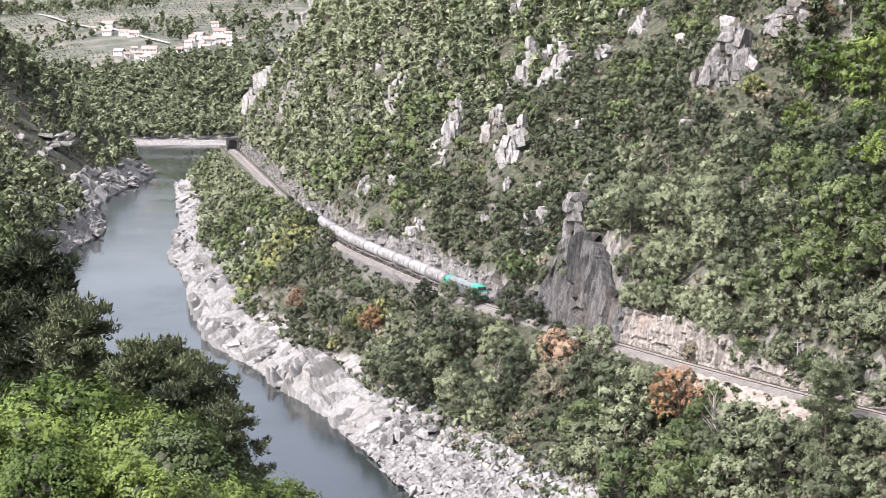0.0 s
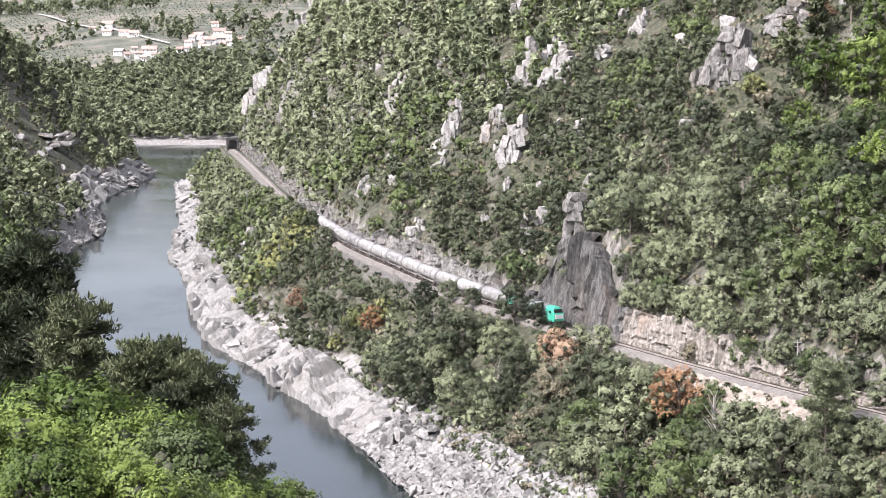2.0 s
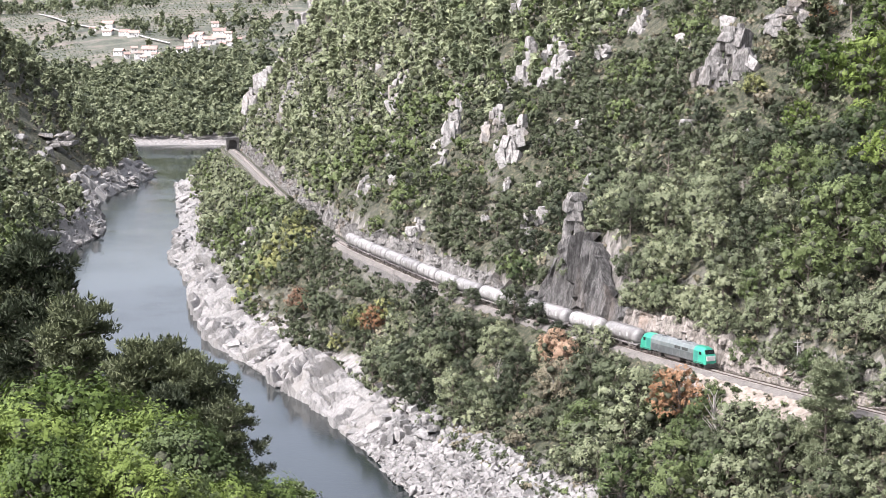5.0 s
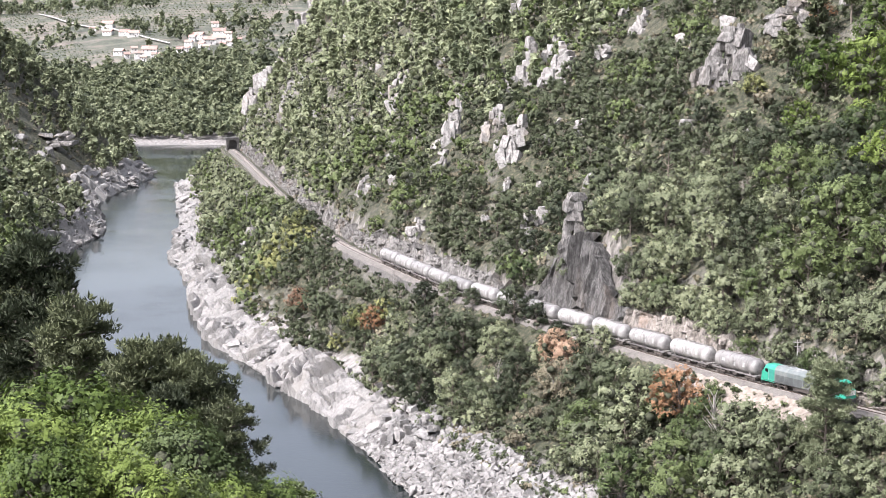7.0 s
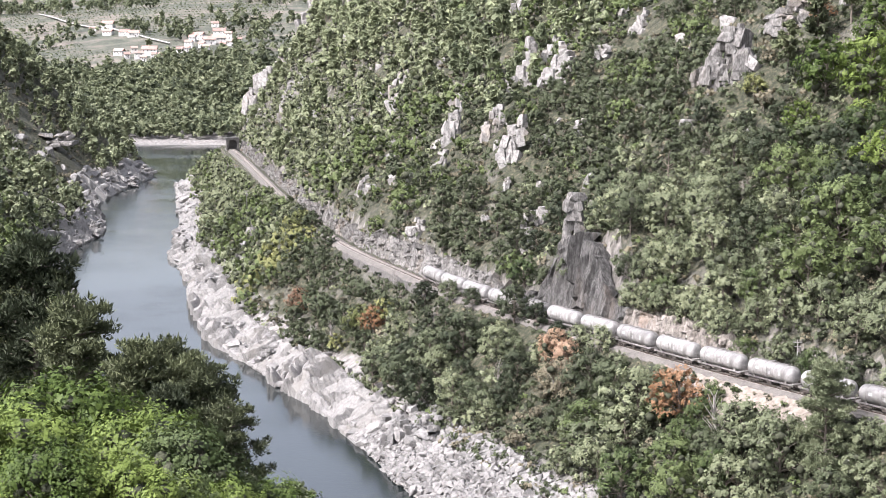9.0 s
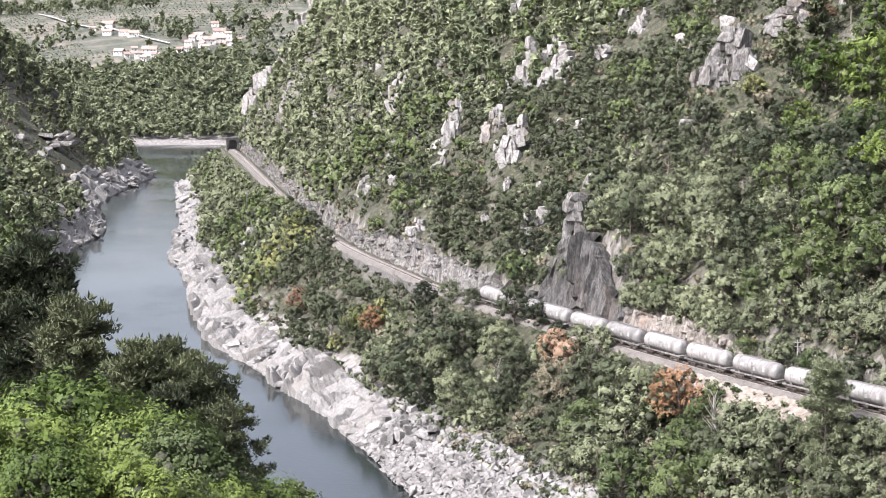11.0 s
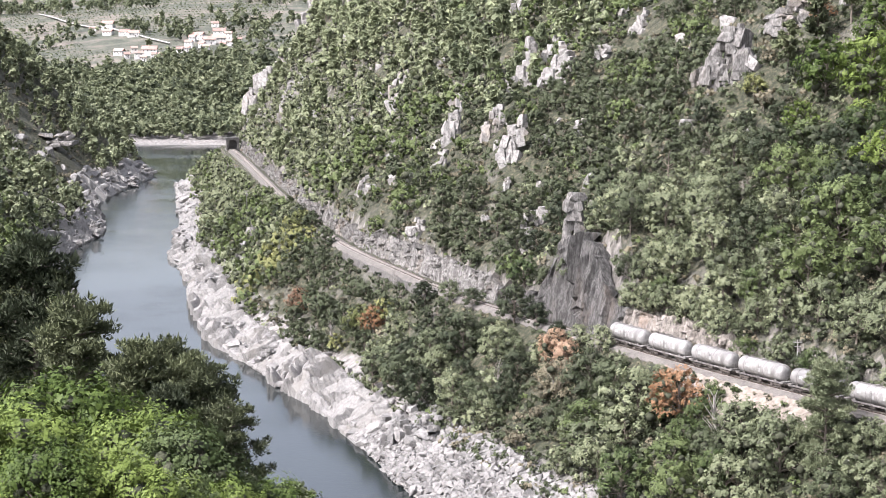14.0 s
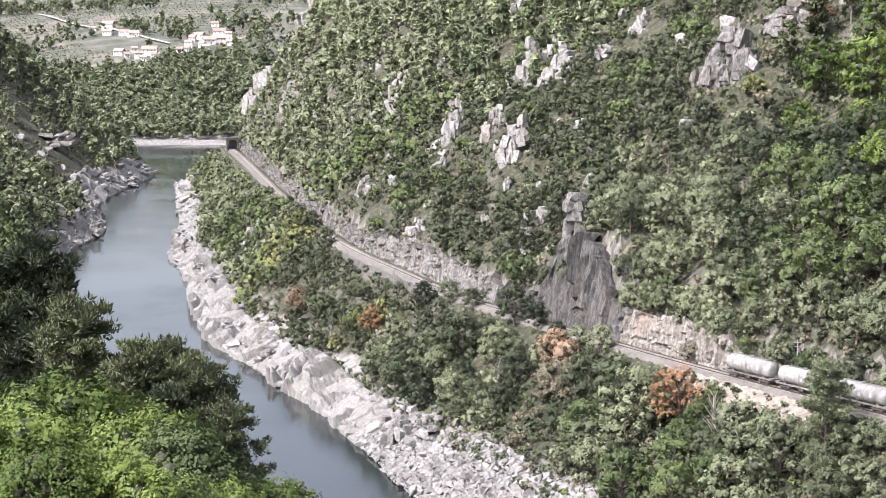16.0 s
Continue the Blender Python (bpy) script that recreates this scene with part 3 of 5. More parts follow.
# the oak stand at (75, 365) paints a patch of shade with dark leaves
GROVES_RIGHT = [
    (60, 342, "bl", 8), (67, 338, "bl", 9), (73, 343, "b", 11), (83, 348, "bf", 11), (75, 365, "o", 10), (77, 394, "o", 10), (86, 396, "bf", 12), (94, 396, "f", 12), (90, 373, "fb", 12),
    (80, 376, "bf", 12), (84, 415, "oh", 6), (74, 421, "ho", 5), (70, 437, "h", 4), (84, 432, "h", 4), (99, 426, "d", 11), (86, 456, "ho", 5), (76, 330, "b", 10), (78, 314, "l", 10),
    (73, 325, "o", 9), (67, 351, "lb", 10)]
GROVES_BELOW = [
    (-112, 891, "lb", 6), (-89, 786, "l", 6), (-106, 804, "l", 6), (-63, 644, "bo", 7), (-48, 585, "yb", 7), (-66, 612, "l", 6), (-39, 537, "o", 8), (-45, 526, "h", 6), (-30, 499, "o", 8),
    (-20, 491, "oh", 6), (-21, 463, "yo", 6), (-12, 461, "o", 7), (-9, 430, "lo", 8), (-1, 407, "lo", 9), (5, 419, "o", 7), (-3, 435, "o", 7), (10, 398, "ol", 8), (8, 382, "lo", 9),
    (14, 386, "ol", 8), (18, 391, "bo", 7), (21, 362, "ho", 7), (26, 359, "ob", 8)]
GROVES_NEAR = [
    (33, 367, "lo", 8), (33, 337, "lb", 9), (35, 322, "bf", 9), (41, 343, "l", 9), (30, 335, "l", 7), (46, 325, "bo", 9), (47, 312, "ob", 9), (54, 321, "lb", 8), (58, 309, "l", 9),
    (50, 306, "l", 9), (63, 297, "lo", 10), (71, 298, "l", 10), (72, 287, "l", 9)]
# light pine replaces most dark pine here, as haze painted into the tints
GROVES_ACROSS = [
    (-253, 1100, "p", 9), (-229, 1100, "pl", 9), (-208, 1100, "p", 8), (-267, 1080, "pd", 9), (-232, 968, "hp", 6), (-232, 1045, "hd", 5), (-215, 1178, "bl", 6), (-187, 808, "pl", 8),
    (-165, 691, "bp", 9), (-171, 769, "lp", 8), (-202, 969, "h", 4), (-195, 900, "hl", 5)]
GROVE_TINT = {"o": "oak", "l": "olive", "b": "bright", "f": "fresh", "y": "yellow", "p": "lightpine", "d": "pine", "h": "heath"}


def grove_of(x, y, groves, shake):
    """Index of the nearest stand for each place; shake blurs the borders."""
    gx, gy = np.array([g[0] for g in groves]), np.array([g[1] for g in groves])
    return np.argmin((x + shake[0] - gx[:, None]) ** 2 + (0.55 * (y + shake[1] - gy[:, None])) ** 2, axis=0)


def plant():
    rng = np.random.default_rng(21)
    rows = []
    # canyon slopes, both sides
    x, y = scatter(rng, 42000, -330, 230, 240, 1190)
    z, dt, dr, dl = lie(x, y)
    u = np.clip(dr / np.maximum(dr + np.maximum(-dt - 3, 0), 0.1), 0, 1)
    below = (dr > 0) & (dt < -4.4) & (u > 0.29 + 0.10 * rough(x, y, 20, 11) + 0.10 * (1 - smooth(y, 350, 400))) & (z > -22)
    above = (dr > 0) & (dt > np.where(y < 340, 5.0, 5.6 + 0.28 * cutting(y))) & (z > 0)
    left = (dl > 9) & (z > -21)
    patch = rough(x, y, 30, 12) + 0.6 * rough(x, y, 11, 13)
    above &= (dt < 135) & (patch > -0.95)
    left &= (dl < 150) & (patch > -0.9)
    ok = (below | above | left) & free_of(x, y)
    x, y, z, dt, dl, patch, below, left = (v[ok] for v in (x, y, z, dt, dl, patch, below, left))
    shake = rng.normal(0, 1, (2, len(x))) * (2.0 + 0.006 * y)
    uphill = GROVES_UPPER + GROVES_MIDDLE + GROVES_RIGHT
    downhill = GROVES_BELOW + GROVES_NEAR
    where = [uphill[i] for i in grove_of(x, y, uphill, shake)]
    lower = [downhill[i] for i in grove_of(x, y, downhill, shake)]
    across = [GROVES_ACROSS[i] for i in grove_of(x, y, GROVES_ACROSS, shake)]
    stand = [across[j] if left[j] else lower[j] if below[j] else where[j] for j in range(len(x))]
    tall = np.array([g[3] for g in stand]) * (0.55 + 0.75 * rng.beta(2.0, 2.0, len(x)))
    tall = np.where(below, np.minimum(tall, 2.2 + 0.36 * np.abs(dt) + 4.0 * smooth(y, 560, 590) * (1 - smooth(y, 690, 730))), tall)
    order = np.argsort(-tall + rng.normal(0, 1.5, len(x)))
    order = order[thin_out(rng, x[order], y[order], tall[order] * 0.72)]
    for j in order:
        letters = stand[j][2]
        tint = GROVE_TINT[letters[0] if rng.uniform() < 0.68 else letters[-1]]
        stray = rng.uniform()
        if stray < 0.10:
            tint = ("oak", "olive", "bright", "heath")[int(stray * 40)]
        if tint == "heath" and rng.uniform() < 0.35:
            continue
        pines = tint in ("pine", "lightpine")
        kind = "pine" if pines else "broad" if tall[j] > 4.4 and tint != "heath" else "shrub"
        if kind == "pine" and rng.uniform() < 0.22:
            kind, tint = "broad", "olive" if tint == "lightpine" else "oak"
        h = tall[j] * (1.45 if kind == "pine" else 0.62 if kind == "shrub" else 1.0)
        rows.append([kind, tint, 0, 0, x[j], y[j], z[j] - (0.02 * h), h, rng.uniform(0, 360)])
    rows.sort(key=lambda r: r[5] + abs(r[4]) * 0.2)
    left_over, seen = [], {"broad": 0, "pine": 0, "shrub": 0}
    for r in rows:
        r[2] = 0 if r[5] < 420 else 1 if r[5] < 540 else 2
        r[3] = int(rng.integers(KINDS[r[2]]))
        if seen[r[0]] < 290 and r[5] < 760:
            seen[r[0]] += 1
            tree_thing(r[0], r[1], *r[2:])
        else:
            left_over.append(r)
    # low growth between the trees
    x, y = (np.concatenate(v) for v in zip(scatter(rng, 26000, -300, 200, 280, 900), scatter(rng, 18000, -20, 140, 250, 520), scatter(rng, 5000, 20, 90, 285, 352)))
    z, dt, dr, dl = lie(x, y)
    u = np.clip(dr / np.maximum(dr + np.maximum(-dt - 3, 0), 0.1), 0, 1)
    ok = (((dr > 0) & (dt < -3.7) & (u > 0.30)) | ((dt > 3.9 + 0.28 * cutting(y) * smooth(y, 336, 346)) & (dt < 130)) | ((dl > 8) & (dl < 120)))
    i = np.flatnonzero(ok)
    i = i[thin_out(rng, x[i], y[i], 1.7 + 1.4 * smooth(y[i], 350, 560))]
    for j in i:
        f = rng.uniform()
        left_over.append(["shrub", "oak" if f < 0.64 else "olive" if f < 0.76 else "heath" if f < 0.94 else "bright", 2 if y[j] < 365 else 4, int(rng.integers(3)), x[j], y[j], z[j], rng.uniform(1.3, 3.0) * (0.6 if -7 < dt[j] < 0 else 1.0), rng.uniform(0, 360)])
    wood_stuff("hillside_woods", "dense green oak and pine woods on the canyon slopes", left_over)
    # far hills round the bend
    x, y = (np.concatenate(v) for v in zip(scatter(rng, 5200, -540, -60, 1395, 1770), scatter(rng, 4600, -800, -60, 1770, 2600)))
    z = lie(x, y)[0]
    dens = rough(x, y, 150, 15) + 0.6 * rough(x, y, 50, 16) - np.clip((y - 1690) / 60, -1.5, 0.75)
    ok = (dens > rng.uniform(-1.2, 0.4, len(x))) & (z > WATER_Z + 3) & free_of(x, y)
    far = []
    for a, b, c in zip(x[ok], y[ok], z[ok]):
        # pale pine and grey-green tints put haze into the far woods' colour
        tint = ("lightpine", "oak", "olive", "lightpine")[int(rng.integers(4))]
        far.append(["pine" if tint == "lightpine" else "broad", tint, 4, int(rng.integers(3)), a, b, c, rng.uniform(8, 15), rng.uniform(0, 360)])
    wood_stuff("far_woods", "distant woods on the far hills, tinted pale for haze", far)




# ---- railway ----
def arc_of(line):
    return np.r_[0, np.cumsum(np.hypot(*np.diff(line, axis=0).T))]


TRACK_S = arc_of(TRACK)


def on_track(s):
    """Plan place and heading of the line at arc length s, which grows away from the near end."""
    x, y = np.interp(s, TRACK_S, TRACK[:, 0]), np.interp(s, TRACK_S, TRACK[:, 1])
    x2, y2 = np.interp(s + 2.0, TRACK_S, TRACK[:, 0]), np.interp(s + 2.0, TRACK_S, TRACK[:, 1])
    x1, y1 = np.interp(s - 2.0, TRACK_S, TRACK[:, 0]), np.interp(s - 2.0, TRACK_S, TRACK[:, 1])
    return x, y, math.atan2(y2 - y1, x2 - x1)


def sweep(name, section, s0, s1, step, material, close=True, jitter=0.0):
    """A section (offset to the right, height) carried along the line."""
    sec = np.array(section, float)
    ss = np.arange(s0, s1, step)
    verts = []
    rng = np.random.default_rng(len(name))
    for s in ss:
        x, y, a = on_track(s)
        nx, ny = math.sin(a), -math.cos(a)
        off = sec[:, 0] + rng.normal(0, jitter, len(sec)) if jitter else sec[:, 0]
        up = sec[:, 1] + rng.normal(0, jitter * 0.6, len(sec)) if jitter else sec[:, 1]
        verts.append(np.stack([x + nx * off, y + ny * off, up], 1))
    k, n = len(sec), len(ss)
    quads = []
    for i in range(n - 1):
        for j in range(k if close else k - 1):
            m = (j + 1) % k
            quads.append((i * k + j, (i + 1) * k + j, (i + 1) * k + m, i * k + m))
    return mesh_of(name, np.vstack(verts), quads, [material])


STEEL = grained("rusty_rail", (0.030, 0.023, 0.019), (0.075, 0.056, 0.044), 4.0, 0.6, 0.2, metal=0.2, local=False, vary=0)
SLEEPER = grained("concrete_sleeper", (0.22, 0.20, 0.18), (0.34, 0.31, 0.28), 3.0, 0.9, 0.3, local=False, vary=0)
MASONRY = grained("masonry", (0.07, 0.066, 0.062), (0.19, 0.18, 0.168), 1.6, 0.9, 0.8, stain=(0.11, 0.10, 0.09), local=False)


def build_railway():
    line = tagged(new("railway_track"), "single railway track on grey-brown ballast along the slope", "railway track", kind="structure")
    end = float(TRACK_S[np.argmin(np.abs(TRACK[:, 1] - 985))])
    part("ballast", sweep("ballast", [(-2.8, -1.2), (-2.3, -0.6), (-1.5, -0.22), (1.5, -0.22), (2.2, -0.6), (2.7, -1.0), (2.7, -1.6), (-2.8, -1.6)], 5, end, 2.0, BALLAST, jitter=0.06), line)
    for side in (-0.834, 0.834):
        part("rail", sweep("rail", [(side - 0.075, -0.16), (side - 0.015, -0.13), (side - 0.036, 0.0), (side + 0.036, 0.0), (side + 0.015, -0.13), (side + 0.075, -0.16)], 5, end, 3.0, STEEL), line)
    v, q, n = [], [], 0
    for s in np.arange(60, end, 0.62):
        x, y, a = on_track(s)
        c, d = math.cos(a), math.sin(a)
        box = np.array([(p * 0.12 * c + o * d, p * 0.12 * d - o * c, h) for h in (-0.30, -0.15) for p, o in ((-1, -1.3), (1, -1.3), (1, 1.3), (-1, 1.3))])
        v.append(box + (x, y, 0))
        q.append(np.array([(4, 5, 6, 7), (0, 1, 5, 4), (2, 3, 7, 6), (1, 2, 6, 5), (3, 0, 4, 7)]) + n)
        n += 8
    tagged(part("sleepers", mesh_of("sleepers", np.vstack(v), np.vstack(q), [SLEEPER]), line, "row of grey concrete sleepers"), kind="stuff")
    # dry stone wall that carries the line
    a, b = (float(TRACK_S[np.argmin(np.abs(TRACK[:, 1] - yy))]) for yy in (452, 530))
    wall = tagged(new("retaining_wall", sweep("retaining_wall", [(-3.3, -0.75), (-3.9, -0.72), (-4.7, -4.2), (-3.5, -4.4)], a, b, 1.5, MASONRY, jitter=0.07)),
                  "grey dry stone retaining wall below the railway", "retaining wall", kind="structure")
    return line, wall


build_railway()


# ---- the train ----
def shaped(bm, material, bevel=0.0, smooth_over=False):
    """A mesh from a bmesh, its edges bevelled."""
    if bevel:
        bmesh.ops.bevel(bm, geom=[e for e in bm.edges if e.calc_face_angle(0) > 0.6], offset=bevel, segments=1, affect="EDGES", clamp_overlap=True)
    bmesh.ops.recalc_face_normals(bm, faces=bm.faces)
    me = bpy.data.meshes.new("piece")
    bm.to_mesh(me)
    bm.free()
    me.materials.append(material)
    if smooth_over:
        me.polygons.foreach_set("use_smooth", [True] * len(me.polygons))
        me.set_sharp_from_angle(angle=radians(38))
    return me


def add_box(bm, cx, cy, cz, sx, sy, sz, turn=0):
    bmesh.ops.create_cube(bm, size=1, matrix=Matrix.Translation((cx, cy, cz)) @ Matrix.Rotation(turn, 4, "Y") @ Matrix.Diagonal((sx, sy, sz, 1)))


def add_drum(bm, cx, cy, cz, radius, depth, axis="Y", sides=16, top=None):
    turn = {"Y": Matrix.Rotation(radians(90), 4, "X"), "X": Matrix.Rotation(radians(90), 4, "Y"), "Z": Matrix.Identity(4)}[axis]
    bmesh.ops.create_cone(bm, cap_ends=True, segments=sides, radius1=radius, radius2=radius if top is None else top, depth=depth, matrix=Matrix.Translation((cx, cy, cz)) @ turn)


def box_mesh(material, *dims, bevel=0.02):
    bm = bmesh.new()
    for d in dims:
        add_box(bm, *d)
    return shaped(bm, material, bevel)


def drum_mesh(material, *dims, bevel=0.0):
    bm = bmesh.new()
    for d in dims:
        add_drum(bm, *d)
    return shaped(bm, material, bevel, True)


def lathe_x(profile, material, sides=28):
    """Turn (x, radius) points about the x axis."""
    bm = bmesh.new()
    rings = []
    for x, r in profile:
        rings.append([bm.verts.new((x, r * math.cos(a), r * math.sin(a))) for a in (2 * math.pi * i / sides for i in range(sides))])
    for a, b in zip(rings, rings[1:]):
        for i in range(sides):
            bm.faces.new((a[i], a[(i + 1) % sides], b[(i + 1) % sides], b[i]))
    bm.faces.new(rings[0])
    bm.faces.new(rings[-1])
    return shaped(bm, material, 0, True)


TANK_PAINT = grained("dusty_white_tank_paint", (0.135, 0.131, 0.127), (0.29, 0.283, 0.272), 0.8, 0.45, 0.05, stain=(0.11, 0.105, 0.10), vary=0.2)
FRAME_GREY = grained("grimy_frame_paint", (0.09, 0.083, 0.078), (0.19, 0.18, 0.17), 2.0, 0.7, 0.1)
UNDER = grained("brake_dust", (0.035, 0.030, 0.027), (0.085, 0.072, 0.062), 4.0, 0.8, 0.2)
PLATE_WHITE = grained("white_plate", (0.34, 0.34, 0.33), (0.48, 0.48, 0.465), 3.0, 0.5, 0.0, vary=0.05)
PLATE_DULL = grained("dull_plate", (0.24, 0.24, 0.235), (0.36, 0.36, 0.35), 3.0, 0.5, 0.0, vary=0.05)
TEAL = grained("teal_green_paint", (0.020, 0.19, 0.125), (0.035, 0.28, 0.19), 1.2, 0.35, 0.03, vary=0)
TEAL_DARK = grained("dark_teal_panel", (0.02, 0.14, 0.11), (0.04, 0.20, 0.16), 2.0, 0.4, 0.03, vary=0)
SILVER = grained("silver_grey_paint", (0.085, 0.10, 0.098), (0.15, 0.168, 0.165), 1.0, 0.4, 0.04, stain=(0.20, 0.20, 0.19), vary=0)
SIDE_GREY = grained("dark_grey_side_paint", (0.045, 0.050, 0.050), (0.085, 0.092, 0.092), 1.0, 0.45, 0.04, stain=(0.12, 0.12, 0.115), vary=0)
ROOF_DARK = grained("sooty_roof", (0.10, 0.11, 0.11), (0.24, 0.25, 0.25), 1.5, 0.7, 0.1, vary=0)
DARK_GLASS = grained("dark_glass", (0.008, 0.010, 0.011), (0.016, 0.02, 0.02), 2.0, 0.08, 0.0, vary=0)
NEAR_BLACK = grained("dark_grille", (0.02, 0.022, 0.022), (0.05, 0.052, 0.05), 8.0, 0.6, 0.4, vary=0)
LAMP_GLASS = grained("lamp_lens", (0.6, 0.6, 0.55), (0.85, 0.85, 0.8), 3.0, 0.15, 0.0, vary=0)


def bogie(thing, x, axles, wheel_r=0.46, length=1.0):
    span = max(axles) - min(axles) + 1.1
    b = part("bogie", box_mesh(UNDER, *[(x, s * 1.02, 0.62, span, 0.14, 0.24) for s in (-1, 1)], (x, 0, 0.66, 0.5, 2.0, 0.26), *[(x + a, s * 1.05, 0.48, 0.34, 0.2, 0.34) for a in axles for s in (-1, 1)]), thing, "dark grimy bogie")
    for a in axles:
        for s in (-0.80, 0.80):
            part("wheel", drum_mesh(UNDER, (x + a, s, wheel_r, wheel_r, 0.13, "Y", 18), (x + a, s * 1.08, wheel_r, 0.16, 0.12, "Y", 10)), b)
        part("axle", drum_mesh(UNDER, (x + a, 0, wheel_r, 0.08, 1.6, "Y", 8)), b)


def buffers(thing, x, way):
    for s in (-0.87, 0.87):
        part("buffer", drum_mesh(UNDER, (x + way * 0.28, s, 1.05, 0.09, 0.56, "X", 10), (x + way * 0.56, s, 1.05, 0.24, 0.06, "X", 16)), thing)
    part("coupler", box_mesh(UNDER, (x + way * 0.3, 0, 0.98, 0.6, 0.08, 0.14)), thing)


def tank_wagon():
    """Bogie tank wagon, 14.4 m over its buffers."""
    w = new("tank_wagon")
    r, half = 1.60, 6.2
    ends = [(half - 0.95 + 0.95 * math.sin(t), r * math.cos(t) ** 0.75) for t in (0.0, 0.35, 0.65, 0.9, 1.15, 1.35)] + [(half, 0.25)]
    tank = part("tank", lathe_x([(-x, q) for x, q in reversed(ends)] + ends, TANK_PAINT), w, "dusty off-white pressure tank with domed ends")
    tank.location.z = 2.78
    for x in (-4.0, -1.35, 1.35, 4.0):
        band = part("band", lathe_x([(x - 0.05, r + 0.004), (x - 0.05, r + 0.022), (x + 0.05, r + 0.022), (x + 0.05, r + 0.004)], FRAME_GREY), tank)
    part("walkway", box_mesh(FRAME_GREY, (0, 0, r + 0.09, 8.4, 0.55, 0.05), *[(x, 0, r + 0.02, 0.06, 0.4, 0.16) for x in (-4, -2, 0, 2, 4)], bevel=0), tank, "narrow grey grating along the top")
    part("manhole", drum_mesh(FRAME_GREY, (0, 0, r + 0.16, 0.36, 0.26, "Z", 14)), tank)
    for s in (-1, 1):
        for x, z, wd, ht in ((-2.9, 0.30, 0.9, 0.55), (0.35, -0.15, 0.7, 0.7), (3.1, 0.1, 0.55, 0.8)):
            lift = math.sqrt(r * r - z * z)
            plate = part("lettering_plate", box_mesh(PLATE_DULL, (0, 0, 0, wd, 0.012, ht), bevel=0), tank, "white lettering panel")
            plate.matrix_local = Matrix.Translation((x, s * (lift + 0.008), z)) @ Matrix.Rotation(-s * math.asin(z / r) * -1, 4, "X")
    part("underframe", box_mesh(FRAME_GREY, *[(0, s * 1.22, 1.14, 13.0, 0.10, 0.30) for s in (-1, 1)], *[(x, 0, 1.16, 0.22, 2.5, 0.26) for x in (-6.4, -4.4, 0, 4.4, 6.4)], (0, 0, 1.1, 13.0, 0.3, 0.2)), w, "grey steel underframe")
    for x in (-5.95, 5.95):
        part("end_platform", box_mesh(FRAME_GREY, (x + math.copysign(0.32, x), 0, 1.34, 0.9, 2.5, 0.06)), w, "grey end platform")
        part("end_rail", box_mesh(FRAME_GREY, *[(x + math.copysign(0.72, x), s, 1.85, 0.05, 0.05, 1.0) for s in (-1.2, -0.4, 0.4, 1.2)], (x + math.copysign(0.72, x), 0, 2.34, 0.05, 2.45, 0.05), bevel=0), w)
        bx = math.copysign(4.35, x)
        part("saddle", box_mesh(FRAME_GREY, (bx, 0, 1.34, 0.5, 2.2, 0.42), (bx, -0.95, 1.62, 0.5, 0.35, 0.5), (bx, 0.95, 1.62, 0.5, 0.35, 0.5)), w)
        bogie(w, bx, (-0.9, 0.9))
        buffers(w, math.copysign(6.55, x), math.copysign(1, x))
    for s in (-1, 1):
        part("ladder", box_mesh(FRAME_GREY, *[(x, s * 1.64, 2.6, 0.04, 0.04, 2.6) for x in (-0.2, 0.2)], *[(0, s * 1.64, 1.5 + 0.3 * k, 0.4, 0.03, 0.03) for k in range(8)], bevel=0), w)
    part("air_tank", drum_mesh(UNDER, (1.6, 0.5, 0.72, 0.22, 1.3, "X", 12)), w)
    part("air_tank", drum_mesh(UNDER, (-1.4, -0.6, 0.75, 0.2, 1.0, "X", 12)), w)
    part("valve_box", box_mesh(UNDER, (0.0, -0.9, 0.72, 1.1, 0.5, 0.5)), w)
    part("valve_box", box_mesh(UNDER, (-2.2, 0.95, 0.7, 0.8, 0.4, 0.4)), w)
    return tagged(w, "dusty off-white tank wagon with dark bogies on the railway", "tank wagon", "tank wagons of the train")


def hull(bm, stations):
    """Loft of half-widths and heights: rows of x, width low, width high, floor, shoulder, top."""
    rings = []
    for x, wl, wh, z0, z1, z2 in stations:
        pts = [(-wl, z0), (-wl, (z0 + z1) / 2), (-wh, z1), (-wh * 0.72, z2 - (z2 - z1) * 0.28), (-wh * 0.4, z2), (wh * 0.4, z2), (wh * 0.72, z2 - (z2 - z1) * 0.28), (wh, z1), (wl, (z0 + z1) / 2), (wl, z0)]
        rings.append([bm.verts.new((x, p, q)) for p, q in pts])
    for a, b in zip(rings, rings[1:]):
        for i in range(len(a)):
            j = (i + 1) % len(a)
            bm.faces.new((a[i], a[j], b[j], b[i]))
    bm.faces.new(rings[0])
    bm.faces.new(rings[-1])


